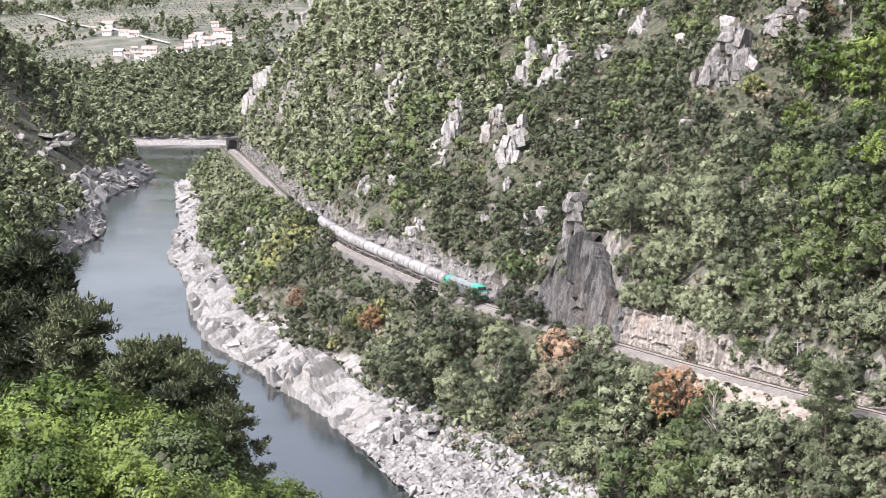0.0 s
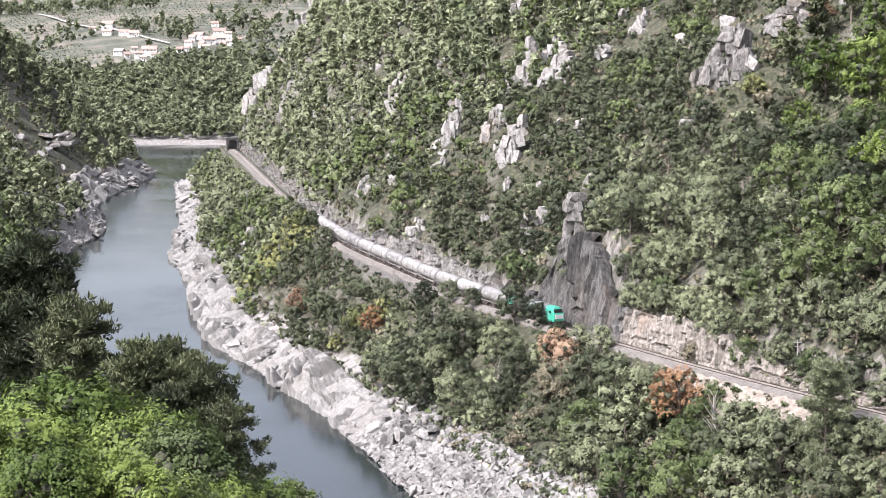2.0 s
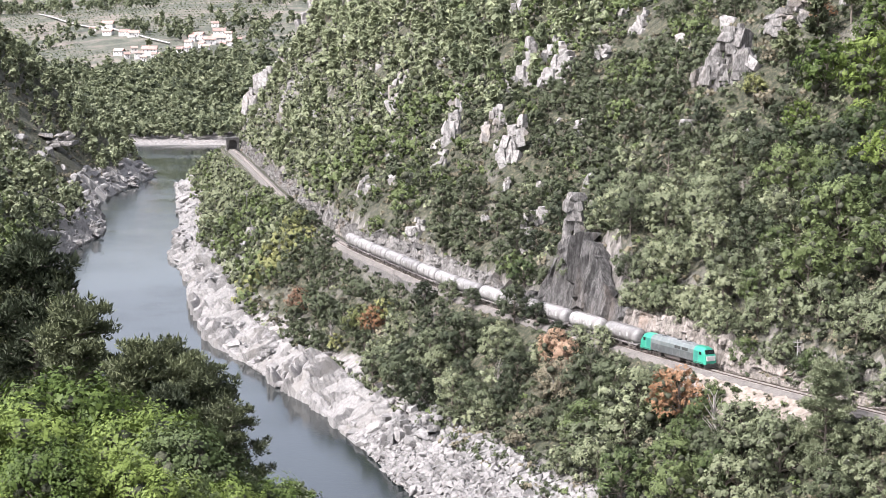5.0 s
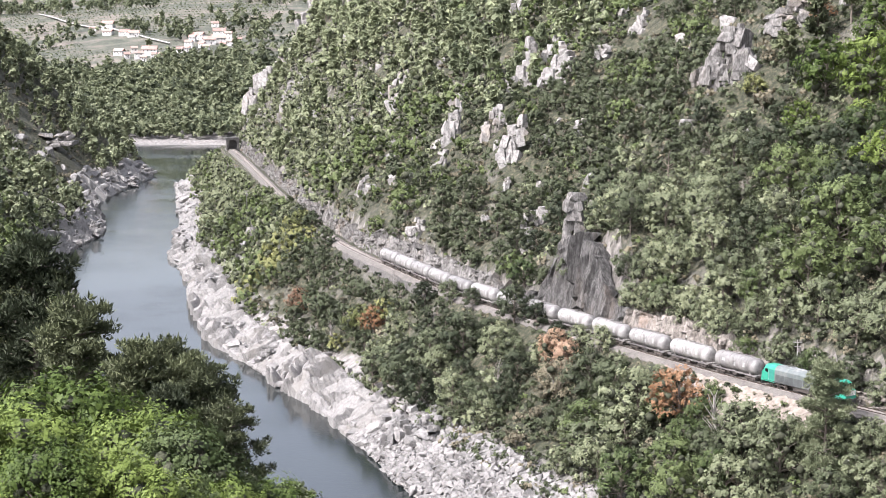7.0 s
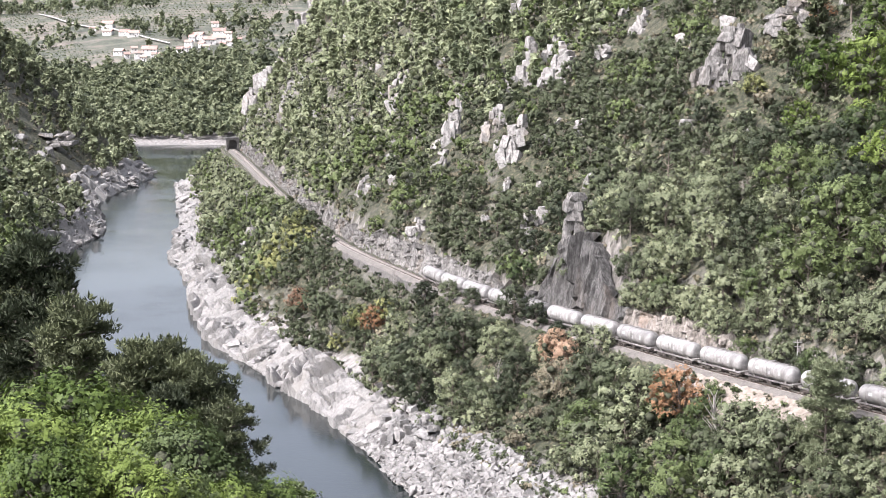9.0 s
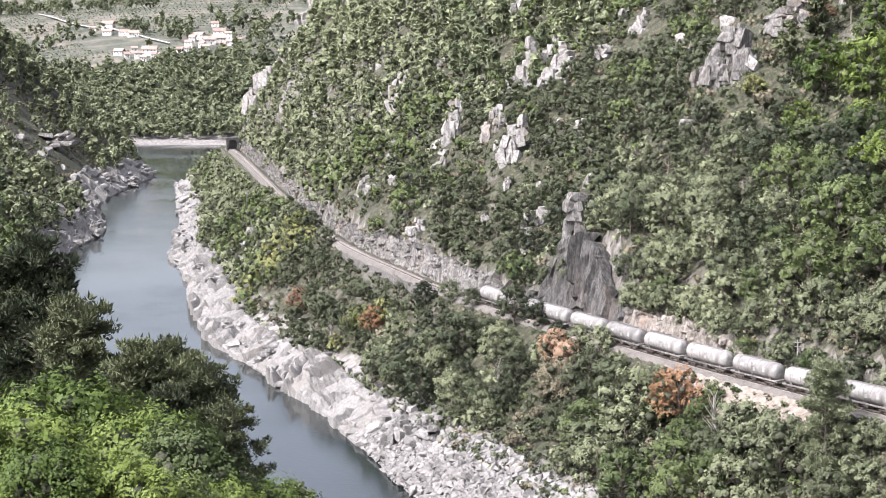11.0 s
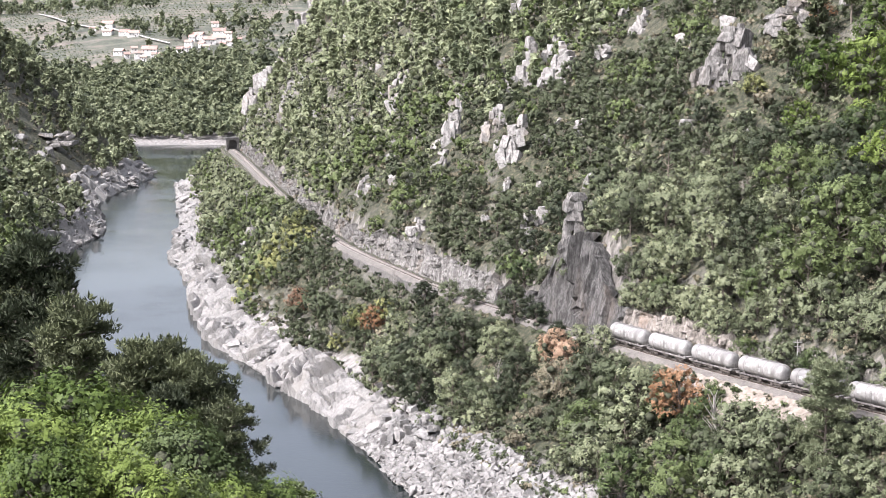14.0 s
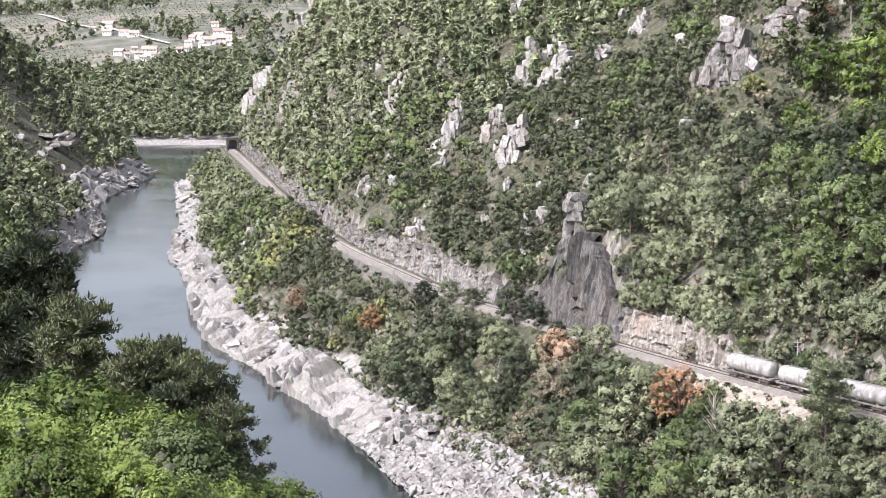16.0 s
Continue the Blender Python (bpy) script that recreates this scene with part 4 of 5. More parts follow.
def locomotive():
    """Six-axle diesel with a cab at each end, 23 m over its buffers."""
    w = new("diesel_locomotive")
    bm = bmesh.new()
    hull(bm, [(-7.2, 1.42, 1.40, 1.05, 3.35, 4.10), (7.2, 1.42, 1.40, 1.05, 3.35, 4.10)])
    body = part("body", shaped(bm, SILVER, 0.03), w, "silver-grey engine compartment")
    part("roof_panel", box_mesh(ROOF_DARK, (-0.5, 0, 4.13, 13.0, 1.1, 0.12), (3.8, 0, 4.2, 2.6, 1.3, 0.16), (-4.2, 0, 4.2, 2.0, 1.2, 0.14)), body, "sooty dark roof hatches")
    for x in (-4.5, 3.8):
        part("roof_fan", drum_mesh(NEAR_BLACK, (x, 0, 4.28, 0.5, 0.1, "Z", 20)), body)
    part("exhaust", box_mesh(NEAR_BLACK, (0.6, 0, 4.26, 0.9, 0.5, 0.22)), body)
    for s in (-1, 1):
        for x, wd in ((1.9, 1.9), (4.4, 1.9)):
            g = part("grille", box_mesh(NEAR_BLACK, (x, s * 1.425, 3.02, wd, 0.04, 0.62)), body, "dark air intake grille")
            part("grille_frame", box_mesh(SILVER, (x, s * 1.43, 3.36, wd + 0.1, 0.05, 0.05), (x, s * 1.43, 2.68, wd + 0.1, 0.05, 0.05), (x - wd / 2 - 0.03, s * 1.43, 3.02, 0.05, 0.05, 0.7), (x + wd / 2 + 0.03, s * 1.43, 3.02, 0.05, 0.05, 0.7), bevel=0), body)
        for x in (-5.8, -3.4, -1.0, 1.4, 3.8, 6.0):
            part("panel_door", box_mesh(SIDE_GREY, (x, s * 1.424, 1.9, 2.3, 0.03, 1.35)), body, "dark grey side panel")
        part("sill_stripe", box_mesh(NEAR_BLACK, (0, s * 1.43, 1.13, 20.4, 0.03, 0.14), bevel=0), w)
    for way in (1, -1):
        bm = bmesh.new()
        hull(bm, [(way * x, wl, wh, z0, z1, z2) for x, wl, wh, z0, z1, z2 in ((7.2, 1.44, 1.42, 0.95, 3.38, 4.15), (9.5, 1.44, 1.42, 0.95, 3.38, 4.15), (10.1, 1.42, 1.36, 0.95, 3.2, 3.98), (10.75, 1.36, 1.28, 0.95, 2.5, 2.62), (10.95, 1.30, 1.22, 0.95, 1.5, 1.62))])
        cab = part("cab", shaped(bm, TEAL, 0.03), w, "bright teal green driver's cab")
        front = Matrix.Translation((way * 10.47, 0, 3.28)) @ Matrix.Rotation(way * -0.445, 4, "Y")
        glass = part("windscreen", box_mesh(DARK_GLASS, (0, 0, 0, 0.06, 2.2, 0.86)), cab, "dark sloping windscreen")
        glass.matrix_local = front
        nose = part("nose_panel", box_mesh(PLATE_WHITE, (way * 10.90, 0, 2.05, 0.16, 2.1, 0.95)), cab, "pale nose panel")
        nose.matrix_local = Matrix.Translation((way * 0.02, 0, 0))
        for s in (-1, 1):
            part("side_window", box_mesh(DARK_GLASS, (way * 9.35, s * 1.435, 2.98, 0.75, 0.04, 0.62)), cab, "dark cab side window")
            part("cab_door", box_mesh(TEAL_DARK, (way * 8.05, s * 1.436, 2.35, 1.15, 0.04, 1.9)), cab, "darker green cab door panel")
            part("headlight", drum_mesh(LAMP_GLASS, (way * 11.0, s * 0.85, 1.75, 0.13, 0.08, "X", 14)), cab)
            part("handrail", drum_mesh(PLATE_WHITE, (way * 8.75, s * 1.5, 2.1, 0.025, 1.7, "Z", 6)), cab)
        part("snow_plough", box_mesh(NEAR_BLACK, (way * 10.75, 0, 0.55, 0.3, 2.6, 0.6)), w)
        bogie(w, way * 6.6, (-1.85, 0.0, 1.85), 0.53)
        buffers(w, way * 10.95, way)
    part("fuel_tank", box_mesh(UNDER, (0, 0, 0.66, 5.0, 2.5, 0.75), bevel=0.08), w, "dark belly fuel tank")
    return tagged(w, "teal green and silver diesel locomotive pulling tank wagons", "locomotive")




# ---- rocks ----
def block_mesh(rng, sx, sy, sz, points=16, square=0.55):
    """Corner points of a broken granite block: a skewed box with some corners knocked off."""
    c = np.array([(a, b, d) for a in (-1, 1) for b in (-1, 1) for d in (-1, 1)], float)
    c[4:, 1:] *= rng.uniform(0.65, 1.0)
    c[c[:, 2] > 0, :2] *= rng.uniform(0.6, 1.0)
    c += rng.normal(0, 0.30 * (1 - square) + 0.05, c.shape)
    out = []
    for k in range(8):
        if rng.uniform() < 0.65:
            for axis in range(3):
                q = c[k].copy()
                q[axis] *= rng.uniform(0.2, 0.8)
                out.append(q)
        else:
            out.append(c[k])
    return np.array(out) * (sx / 2, sy / 2, sz / 2)


def hull_of(bm, pts, m):
    vs = [bm.verts.new(m @ Vector(p)) for p in pts]
    out = bmesh.ops.convex_hull(bm, input=vs)
    loose = list({g for g in out["geom_interior"] + out["geom_unused"] if isinstance(g, bmesh.types.BMVert)})
    if loose:
        bmesh.ops.delete(bm, geom=loose, context="VERTS")


def block_arrays(rng, *size):
    bm = bmesh.new()
    hull_of(bm, block_mesh(rng, *size), Matrix.Identity(4))
    bmesh.ops.triangulate(bm, faces=bm.faces)
    bm.verts.index_update()
    v = np.array([x.co for x in bm.verts])
    f = np.array([[x.index for x in face.verts] for face in bm.faces])
    bm.free()
    return v, f


ROCK_RNG = np.random.default_rng(5)
BLOCKS = [block_arrays(ROCK_RNG, 1.0, ROCK_RNG.uniform(0.6, 1.0), ROCK_RNG.uniform(0.45, 0.85)) for k in range(14)]


def outcrop(x, y, wide, tall, count, material, label, back=0.35, flat=False):
    """A crag of upright, split blocks standing out of the slope."""
    rng = np.random.default_rng(int(abs(x * 13 + y * 7)) + 3)
    z0 = height(x, y)
    crag = new("rock_outcrop")
    crag.location = (x, y, z0)
    count = int(count * 1.6) + 6
    for k in range(count):
        f = k / (count - 1)
        a = rng.uniform(-0.5, 0.5) * wide * (1 - 0.45 * f)
        h = tall * rng.uniform(0.18, 0.46) * (1 - 0.35 * f)
        w = wide * rng.uniform(0.22, 0.52) * (1 - 0.30 * f)
        h = min(h, 2.1 * w)
        up = -0.16 * tall + f * max(0.0, 1.16 * tall - h * 0.75) + rng.uniform(-0.05, 0.05) * tall
        m = Matrix.Translation((a * 0.85 + up * back * 0.9, a * -0.3 + up * back * 0.5, up + h * 0.3)) @ Euler((rng.normal(0, 0.13), rng.normal(0, 0.15), rng.uniform(0, 3.1))).to_matrix().to_4x4()
        bm = bmesh.new()
        hull_of(bm, block_mesh(rng, w, w * rng.uniform(0.6, 1.0), h * (0.7 if flat else 1.1), 26, 0.8), m)
        part("block", shaped(bm, material), crag)
    BARE.append((x - 0.02 * wide, y - 0.35 * wide - 1.5, 0.52 * wide + 1.0))
    BARE.append((x - 0.05 * wide, y - 0.35 * wide - 9, 2.5 if tall < 9 else 4.0))
    return tagged(crag, label, "rock outcrop", "crags of the canyon")


def pillar(x, y, z0, wide, layers, label):
    """Squared blocks piled one on another."""
    rng = np.random.default_rng(8)
    stack = new("rock_pillar")
    stack.location = (x, y, z0)
    up = 0.0
    for h in layers:
        for side in ((-0.25, 0.27) if h > 2.3 else (0.05,)):
            m = Matrix.Translation((side * wide + rng.normal(0, 0.15), rng.normal(0, 0.3), up + h / 2)) @ Euler((rng.normal(0, 0.05), rng.normal(0, 0.06), rng.normal(0, 0.15))).to_matrix().to_4x4()
            bm = bmesh.new()
            hull_of(bm, block_mesh(rng, wide * (0.62 if h > 2.3 else 0.95), wide * 0.9, h * 1.12, 30, 0.95), m)
            part("block", shaped(bm, CUTROCK), stack)
        up += h
    return tagged(stack, label, "rock pillar")


def rock_cutting():
    """Split rock face on the hill side of the line."""
    s0, s1 = (float(TRACK_S[np.argmin(np.abs(TRACK[:, 1] - yy))]) for yy in (215, 966))
    rng = np.random.default_rng(9)
    ss = np.arange(s0, s1, 0.6)
    rows = 20
    column = np.cumsum(rng.uniform(0, 1, len(ss)) < 0.36)
    tier = np.cumsum(rng.uniform(0, 1, (column[-1] + 1, rows)) < 0.22, axis=1)
    shift = rng.normal(0, 1, column[-1] + 1)
    notch = rng.normal(0, 1, (column[-1] + 1, rows))
    jut = rng.normal(0, 1, (len(ss), rows))
    verts = []
    for i, s in enumerate(ss):
        x, y, a = on_track(s)
        nx, ny = math.sin(a), -math.cos(a)
        top = float(cutting(y)) + 0.9
        f = np.linspace(0, 1, rows)
        big = min(1.3, 0.75 + top * 0.03)
        k = column[i]
        off = 3.9 + 0.26 * top * f + (0.50 * shift[k] + 0.55 * notch[k, tier[k]]) * big * np.minimum(1, 0.25 + f * 3) + 0.10 * jut[i]
        off = np.maximum(off, 3.3)
        off[-1] += 2.4
        z = -1.2 + (top + 0.7 + 0.5 * shift[k]) * f + 0.10 * jut[i] * big
        z[-1] -= 1.6
        verts.append(np.stack([x + nx * off, y + ny * off, z], 1))
    quads = [(i * rows + j, i * rows + j + 1, (i + 1) * rows + j + 1, (i + 1) * rows + j) for i in range(len(ss) - 1) for j in range(rows - 1)]
    ob = new("rock_cutting", mesh_of("rock_cutting", np.vstack(verts), quads, [CLIFF, CUTROCK, WARMROCK], [2 if on_track(ss[i])[1] < 373 else 0 if on_track(ss[i])[1] < 425 else 1 for i in range(len(ss) - 1) for j in range(rows - 1)]))
    tagged(ob, "blasted grey rock cutting with a tall slab cliff beside the railway", "rock face", kind="structure")


def plates(a, b, size, seed):
    """Broken slabs over a surface: for each place a height from its own tilted plate, and how near a joint it lies."""
    rng = np.random.default_rng(seed)
    table = rng.uniform(0, 1, (64, 64, 5))
    ga, gb = a / size, b / size
    ia, ib = np.floor(ga).astype(int), np.floor(gb).astype(int)
    best, second = np.full(a.shape, 9.0), np.full(a.shape, 9.0)
    level = np.zeros(a.shape)
    for da in (-1, 0, 1):
        for db in (-1, 0, 1):
            t = table[(ia + da) % 64, (ib + db) % 64]
            ox, oy = ga - (ia + da + t[..., 0]), gb - (ib + db + t[..., 1])
            d = np.hypot(ox, oy)
            lift = t[..., 2] + (t[..., 3] - 0.5) * ox * 2.4 + (t[..., 4] - 0.5) * oy * 2.4
            near = d < best
            second = np.where(near, best, np.minimum(second, d))
            level = np.where(near, lift, level)
            best = np.where(near, d, best)
    return level, second - best


def shore_slabs(name, line, side, y0, y1, label):
    """Bleached, fractured rock along the water: tilted slabs of several sizes with dark joints."""
    bank = curve_through(line[::3], 0.7)
    bank = bank[(bank[:, 1] > y0) & (bank[:, 1] < y1)]
    arc = arc_of(bank)
    stops, at = [], 0.0
    while at < arc[-1]:
        stops.append(at)
        at += 0.55 + 0.9 * float(smooth(np.interp(at, arc, bank[:, 1]), 480, 900))
    stops = np.array(stops)
    bx, by = np.interp(stops, arc, bank[:, 0]), np.interp(stops, arc, bank[:, 1])
    tx, ty = np.gradient(bx), np.gradient(by)
    norm = np.hypot(tx, ty)
    nx, ny = side * ty / norm, -side * tx / norm
    span = 40 if side > 0 else 30
    _, dt, dr, dl = lie(bx + nx * 6, by + ny * 6)
    wide = np.clip(0.38 * (6 + np.maximum(-dt - 3, 0)), 8, 24) if side > 0 else np.full(len(bx), 17.0)
    wide = np.convolve(np.pad(wide, 15, mode="edge"), np.ones(31) / 31, "valid")
    f = np.linspace(0, 1, span)
    D = -1.5 + (wide[:, None] + 1.5) * f[None]
    X, Y = bx[:, None] + nx[:, None] * D, by[:, None] + ny[:, None] * D
    Z = lie(X.ravel(), Y.ravel())[0].reshape(X.shape)
    # strata run slantwise up from the water
    A, B = X * 0.80 + Y * 0.45 + 0.3 * Z, (-X * 0.5 + Y * 0.9) * 0.75
    grow = 0.10 + 0.90 * smooth(Y, 384, 420) - 0.45 * smooth(Y, 620, 740)
    grow = grow * (0.9 + 0.6 * rough(X, Y, 14, 51))
    big, joint = plates(A / 1.5, B, 7.0, 3)
    mid, joint2 = plates(A, B * 1.25, 3.0, 4)
    small, _ = plates(A, B, 1.1, 5)
    edge = smooth(f, 0.0, 0.10) * (1 - smooth(f, 0.82, 1.0))
    lift = ((big * 3.0 * smooth(joint, 0.0, 0.09) + mid * 1.0 * smooth(joint2, 0.0, 0.09)) * grow + small * 0.12) * (0.25 + 0.75 * edge[None])
    Z = Z + 0.15 + 0.85 * lift - 1.6 * (1 - edge[None])
    X, Y = X - nx[:, None] * lift * 0.5, Y - ny[:, None] * lift * 0.5
    w, h = span, len(bx)
    i = (np.arange(h - 1)[:, None] * w + np.arange(w - 1)[None]).ravel()
    quads = np.stack([i, i + w, i + w + 1, i + 1] if side < 0 else [i, i + 1, i + w + 1, i + w], 1)
    ob = new(name, mesh_of(name, np.stack([X.ravel(), Y.ravel(), Z.ravel()], 1), quads, [SHORE]))
    tagged(ob, label, "shore rock", kind="structure")


def shore_rocks():
    """Bleached rock between the water and the woods: slabs, loose boulders singly, the smallest scree as one."""
    shore_slabs("shore_slabs_east", RIGHT_BANK, 1, 318, 1060, "pale bleached granite slabs split by dark joints along the river")
    shore_slabs("shore_slabs_west", LEFT_BANK, -1, 560, 1150, "pale granite slabs along the far shore of the river")
    rng = np.random.default_rng(31)
    meshes = [mesh_of("boulder", v, f, [GRANITE]) for v, f in BLOCKS]
    x, y = (np.concatenate(v) for v in zip(scatter(rng, 60000, -260, 60, 318, 1150), scatter(rng, 22000, -20, 55, 318, 400)))
    z, dt, dr, dl = lie(x, y)
    u = np.clip(dr / np.maximum(dr + np.maximum(-dt - 3, 0), 0.1), 0, 1)
    right = (dr > 0.5) & (u < np.where(y < 400, 0.42, 0.34)) & (dt < 0)
    left = (dl > 0.5) & (dl < 15) & (y > 560)
    rubble = right & (y < 392 + 6 * rough(x, y, 8, 41))
    ok = rubble | ((right | left) & (rng.uniform(0, 1, len(x)) < 0.22))
    x, y, z, rubble = x[ok], y[ok], z[ok], rubble[ok]
    size = np.where(rubble, 0.55 + 2.1 * rng.beta(0.9, 3.8, len(x)), 0.9 + 4.8 * rng.beta(0.9, 2.8, len(x)) * (1 + 0.5 * smooth(y, 520, 640)))
    order = np.argsort(-size)
    x, y, z, size = x[order], y[order], z[order], size[order]
    i = thin_out(rng, x, y, size * 0.50)
    big, small = i[:290], i[290:5200]
    for j in big:
        k = int(rng.integers(len(meshes)))
        ob = new("boulder", meshes[k])
        ob.matrix_world = Matrix.Translation((x[j], y[j], z[j] + 0.5 + size[j] * 0.2)) @ Euler((0.3 + rng.normal(0, 0.2), -0.25 + rng.normal(0, 0.2), 0.5 + rng.normal(0, 0.7))).to_matrix().to_4x4() @ Matrix.Diagonal((size[j], size[j], size[j] * rng.uniform(0.5, 0.95), 1))
        tagged(ob, "pale bleached granite boulder on the river shore", "boulder", "boulders of the shore")
    v, f, n = [], [], 0
    for j in small:
        bv, bf = BLOCKS[int(rng.integers(len(BLOCKS)))]
        m = np.array(Euler((rng.normal(0, 0.5), rng.normal(0, 0.5), rng.uniform(0, 6.3))).to_matrix()) * size[j]
        v.append(bv @ m.T + (x[j], y[j], z[j] + 0.75 + size[j] * 0.2))
        f.append(bf + n)
        n += len(bv)
    tagged(new("scree", mesh_of("scree", np.vstack(v), np.vstack(f), [GRANITE])), "pale broken granite scree along the shore", "scree", kind="stuff")


def hill_rocks():
    """Single rocks that show between the trees."""
    rng = np.random.default_rng(44)
    meshes = [mesh_of("rock", v, f, [CRAG]) for v, f in BLOCKS]
    x, y = scatter(rng, 900, -260, 150, 380, 960)
    z, dt, dr, dl = lie(x, y)
    ok = ((dt > 14) & (dt < 125)) | ((dl > 14) & (dl < 110) & (y > 560))
    i = np.flatnonzero(ok)[:230]
    for j in i:
        size = rng.uniform(1.8, 4.6) * (1 + 0.5 * float(smooth(y[j], 600, 800)))
        ob = new("hillside_rock", meshes[int(rng.integers(len(meshes)))])
        ob.matrix_world = Matrix.Translation((x[j], y[j], z[j] + size * 0.28)) @ Euler((rng.normal(0, 0.35), rng.normal(0, 0.35), rng.uniform(0, 6.3))).to_matrix().to_4x4() @ Matrix.Diagonal((size, size, size * rng.uniform(1.0, 1.9), 1))
        tagged(ob, "grey granite rock showing between hillside trees", "rock", "rocks of the hillside")
        BARE.append((x[j], y[j] - 1.5, size * 0.55 + 1.0))


rock_cutting()
shore_rocks()
hill_rocks()


# ---- crags on the hill ----
GREY_CRAG = "weathered grey granite crag standing out of the green hillside"
for row in ((26.2, 585.9, 9, 16, 9), (35, 549, 10, 12.5, 9), (2.4, 575.9, 6.5, 12.5, 7), (14.5, 543, 7, 10.5, 7), (19.3, 501.2, 8, 12, 8), (-19, 711.9, 7.5, 12, 7),
            (25.3, 662, 7, 11, 5), (36.3, 592.4, 7, 9.5, 5), (69.9, 440.7, 12.5, 14, 18), (65.5, 458.4, 6, 9, 7), (87.2, 448.3, 14, 8.6, 12), (59.1, 575, 10, 7.3, 6), (58.2, 532.9, 6, 7, 5)):
    outcrop(*row, CUTROCK if row[0] > 60 else CRAG, GREY_CRAG)
for row in ((-105, 992, 17, 27, 14), (-91, 998, 13, 20, 9), (-76, 1026, 18, 22, 10), (-80.1, 888.6, 5, 12.4, 5), (-37.9, 727, 5, 7, 4), (-45.8, 715.8, 4, 6, 3), (-26.9, 584.6, 4.5, 6, 4),
            (-28.1, 725.3, 4.5, 6, 3), (-1.6, 550.6, 6, 7, 5), (17.3, 489.2, 3, 3.4, 2), (36.7, 488.9, 4.5, 6, 4), (-7.8, 499.4, 7, 6, 5), (22.3, 447, 6, 6, 5), (46.3, 529.8, 6, 5, 4)):
    outcrop(*row, CUTROCK if row[0] > 60 else CRAG, GREY_CRAG)
# the stacked pillar over the slab cliff
pillar(30.0, 405.0, 15.5, 4.2, (4.0, 2.6, 2.2, 2.4, 1.7), "stacked granite pillar rising over the slab cliff")
# great bleached slabs by the water
for row in ((-10.8, 381.4, 6.5, 10, 5), (-3.6, 376.6, 9, 7, 6), (-93.1, 660.5, 7, 5, 4), (-83.3, 614.2, 9, 6, 5), (-104.8, 712, 6, 7, 5), (-186.1, 1043.4, 14, 6, 8), (-157.8, 789.6, 12, 6, 8),
            (-137, 977.8, 6, 7, 5), (-72.3, 666.3, 5, 8, 4), (-72.3, 627.3, 5.5, 9, 5), (-66, 528, 8, 5, 5), (-50, 486, 8, 5, 6), (-40, 458, 7, 6, 6), (-186, 1100, 12, 5, 7), (-116, 775, 7, 5, 5)):
    outcrop(*row, GRANITE, "pale bleached granite slabs at the river's edge", flat=True)
outcrop(-214, 977, 26, 9, 7, CUTROCK, "bare grey rock slab on the wooded slope", flat=True)

# ---- trees that stand out ----
for k, (count, size) in enumerate(((19000, 0.020), (17000, 0.021), (18000, 0.020))):
    MODELS["broad", 3, k] = broadleaf_arrays(RNG, 1.0, RNG.uniform(0.9, 1.15), count, size, 60, 0.18)
    MODELS["pine", 3, k] = pine_arrays(RNG, 1.0, RNG.uniform(0.42, 0.52), int(count * 1.5), size * 1.0, 0.16)
FORE_BROAD = [(-22.2, 92, 11.8), (-20.1, 98, 14.2), (-16.3, 94, 11.4), (-13.3, 90, 10.1), (-26.4, 100, 12.9), (-17.8, 80, 8.0), (-14.7, 80, 7.2), (-12.1, 82, 6.4), (-10.8, 86, 6.2), (-9.1, 95, 7.2)]
FORE_PINE = [(-34.8, 150, 29.0), (-29.0, 140, 22.7), (-40.0, 160, 27.0), (-21.9, 125, 18.6), (-20.8, 128, 19.6), (-18.3, 125, 17.7), (-16.3, 122, 16.3), (-14.3, 118, 13.2), (-18.0, 115, 14.2)]
for i, (x, y, tall) in enumerate(FORE_BROAD):
    tree_thing("broad", ("fresh", "fresh", "fresh", "bright")[i % 4], 3, i % 3, x, y, height(x, y), tall, 77 * i)
for i, (x, y, tall) in enumerate(FORE_PINE):
    tree_thing("pine", "pine", 3, i % 3, x, y, height(x, y), tall, 59 * i)
for x, y, tall, tint in ((44.9, 330, 10.5, "rust"), (23.6, 374, 9.0, "pinkish"), (26.0, 370, 7.0, "pinkish"), (-41.8, 511.5, 8.5, "red"), (-18, 457, 7.0, "rust"), (-21.5, 462, 8.0, "yellow"), (-47.3, 586, 9.5, "yellow"),
                         (49.9, 352, 4.0, "heath"), (-36.5, 548, 6.5, "oak"), (16.3, 402.5, 8.5, "oak"), (25, 382, 5.0, "oak"), (29, 375, 5.0, "olive"), (33.2, 368, 5.5, "olive"), (-49, 602, 8, "oak"), (-53.5, 620, 8, "olive"), (-58, 639, 8, "oak"), (-61.5, 656, 8, "olive"), (-43, 580, 7.5, "oak"), (-66, 677, 7, "olive"), (21, 394, 6, "oak"), (-4.5, 444, 6.5, "oak"), (1.5, 434.5, 5.5, "olive"), (7, 423, 5, "oak"), (75, 430, 5.5, "yellow"), (93, 441, 6, "rust"), (80, 436, 4.5, "heath")):
    tree_thing("broad", tint, 0, int(x + y) % 5, x, y, height(x, y), tall, x * 31)
    BARE.append((x, y - 3, 2.6))
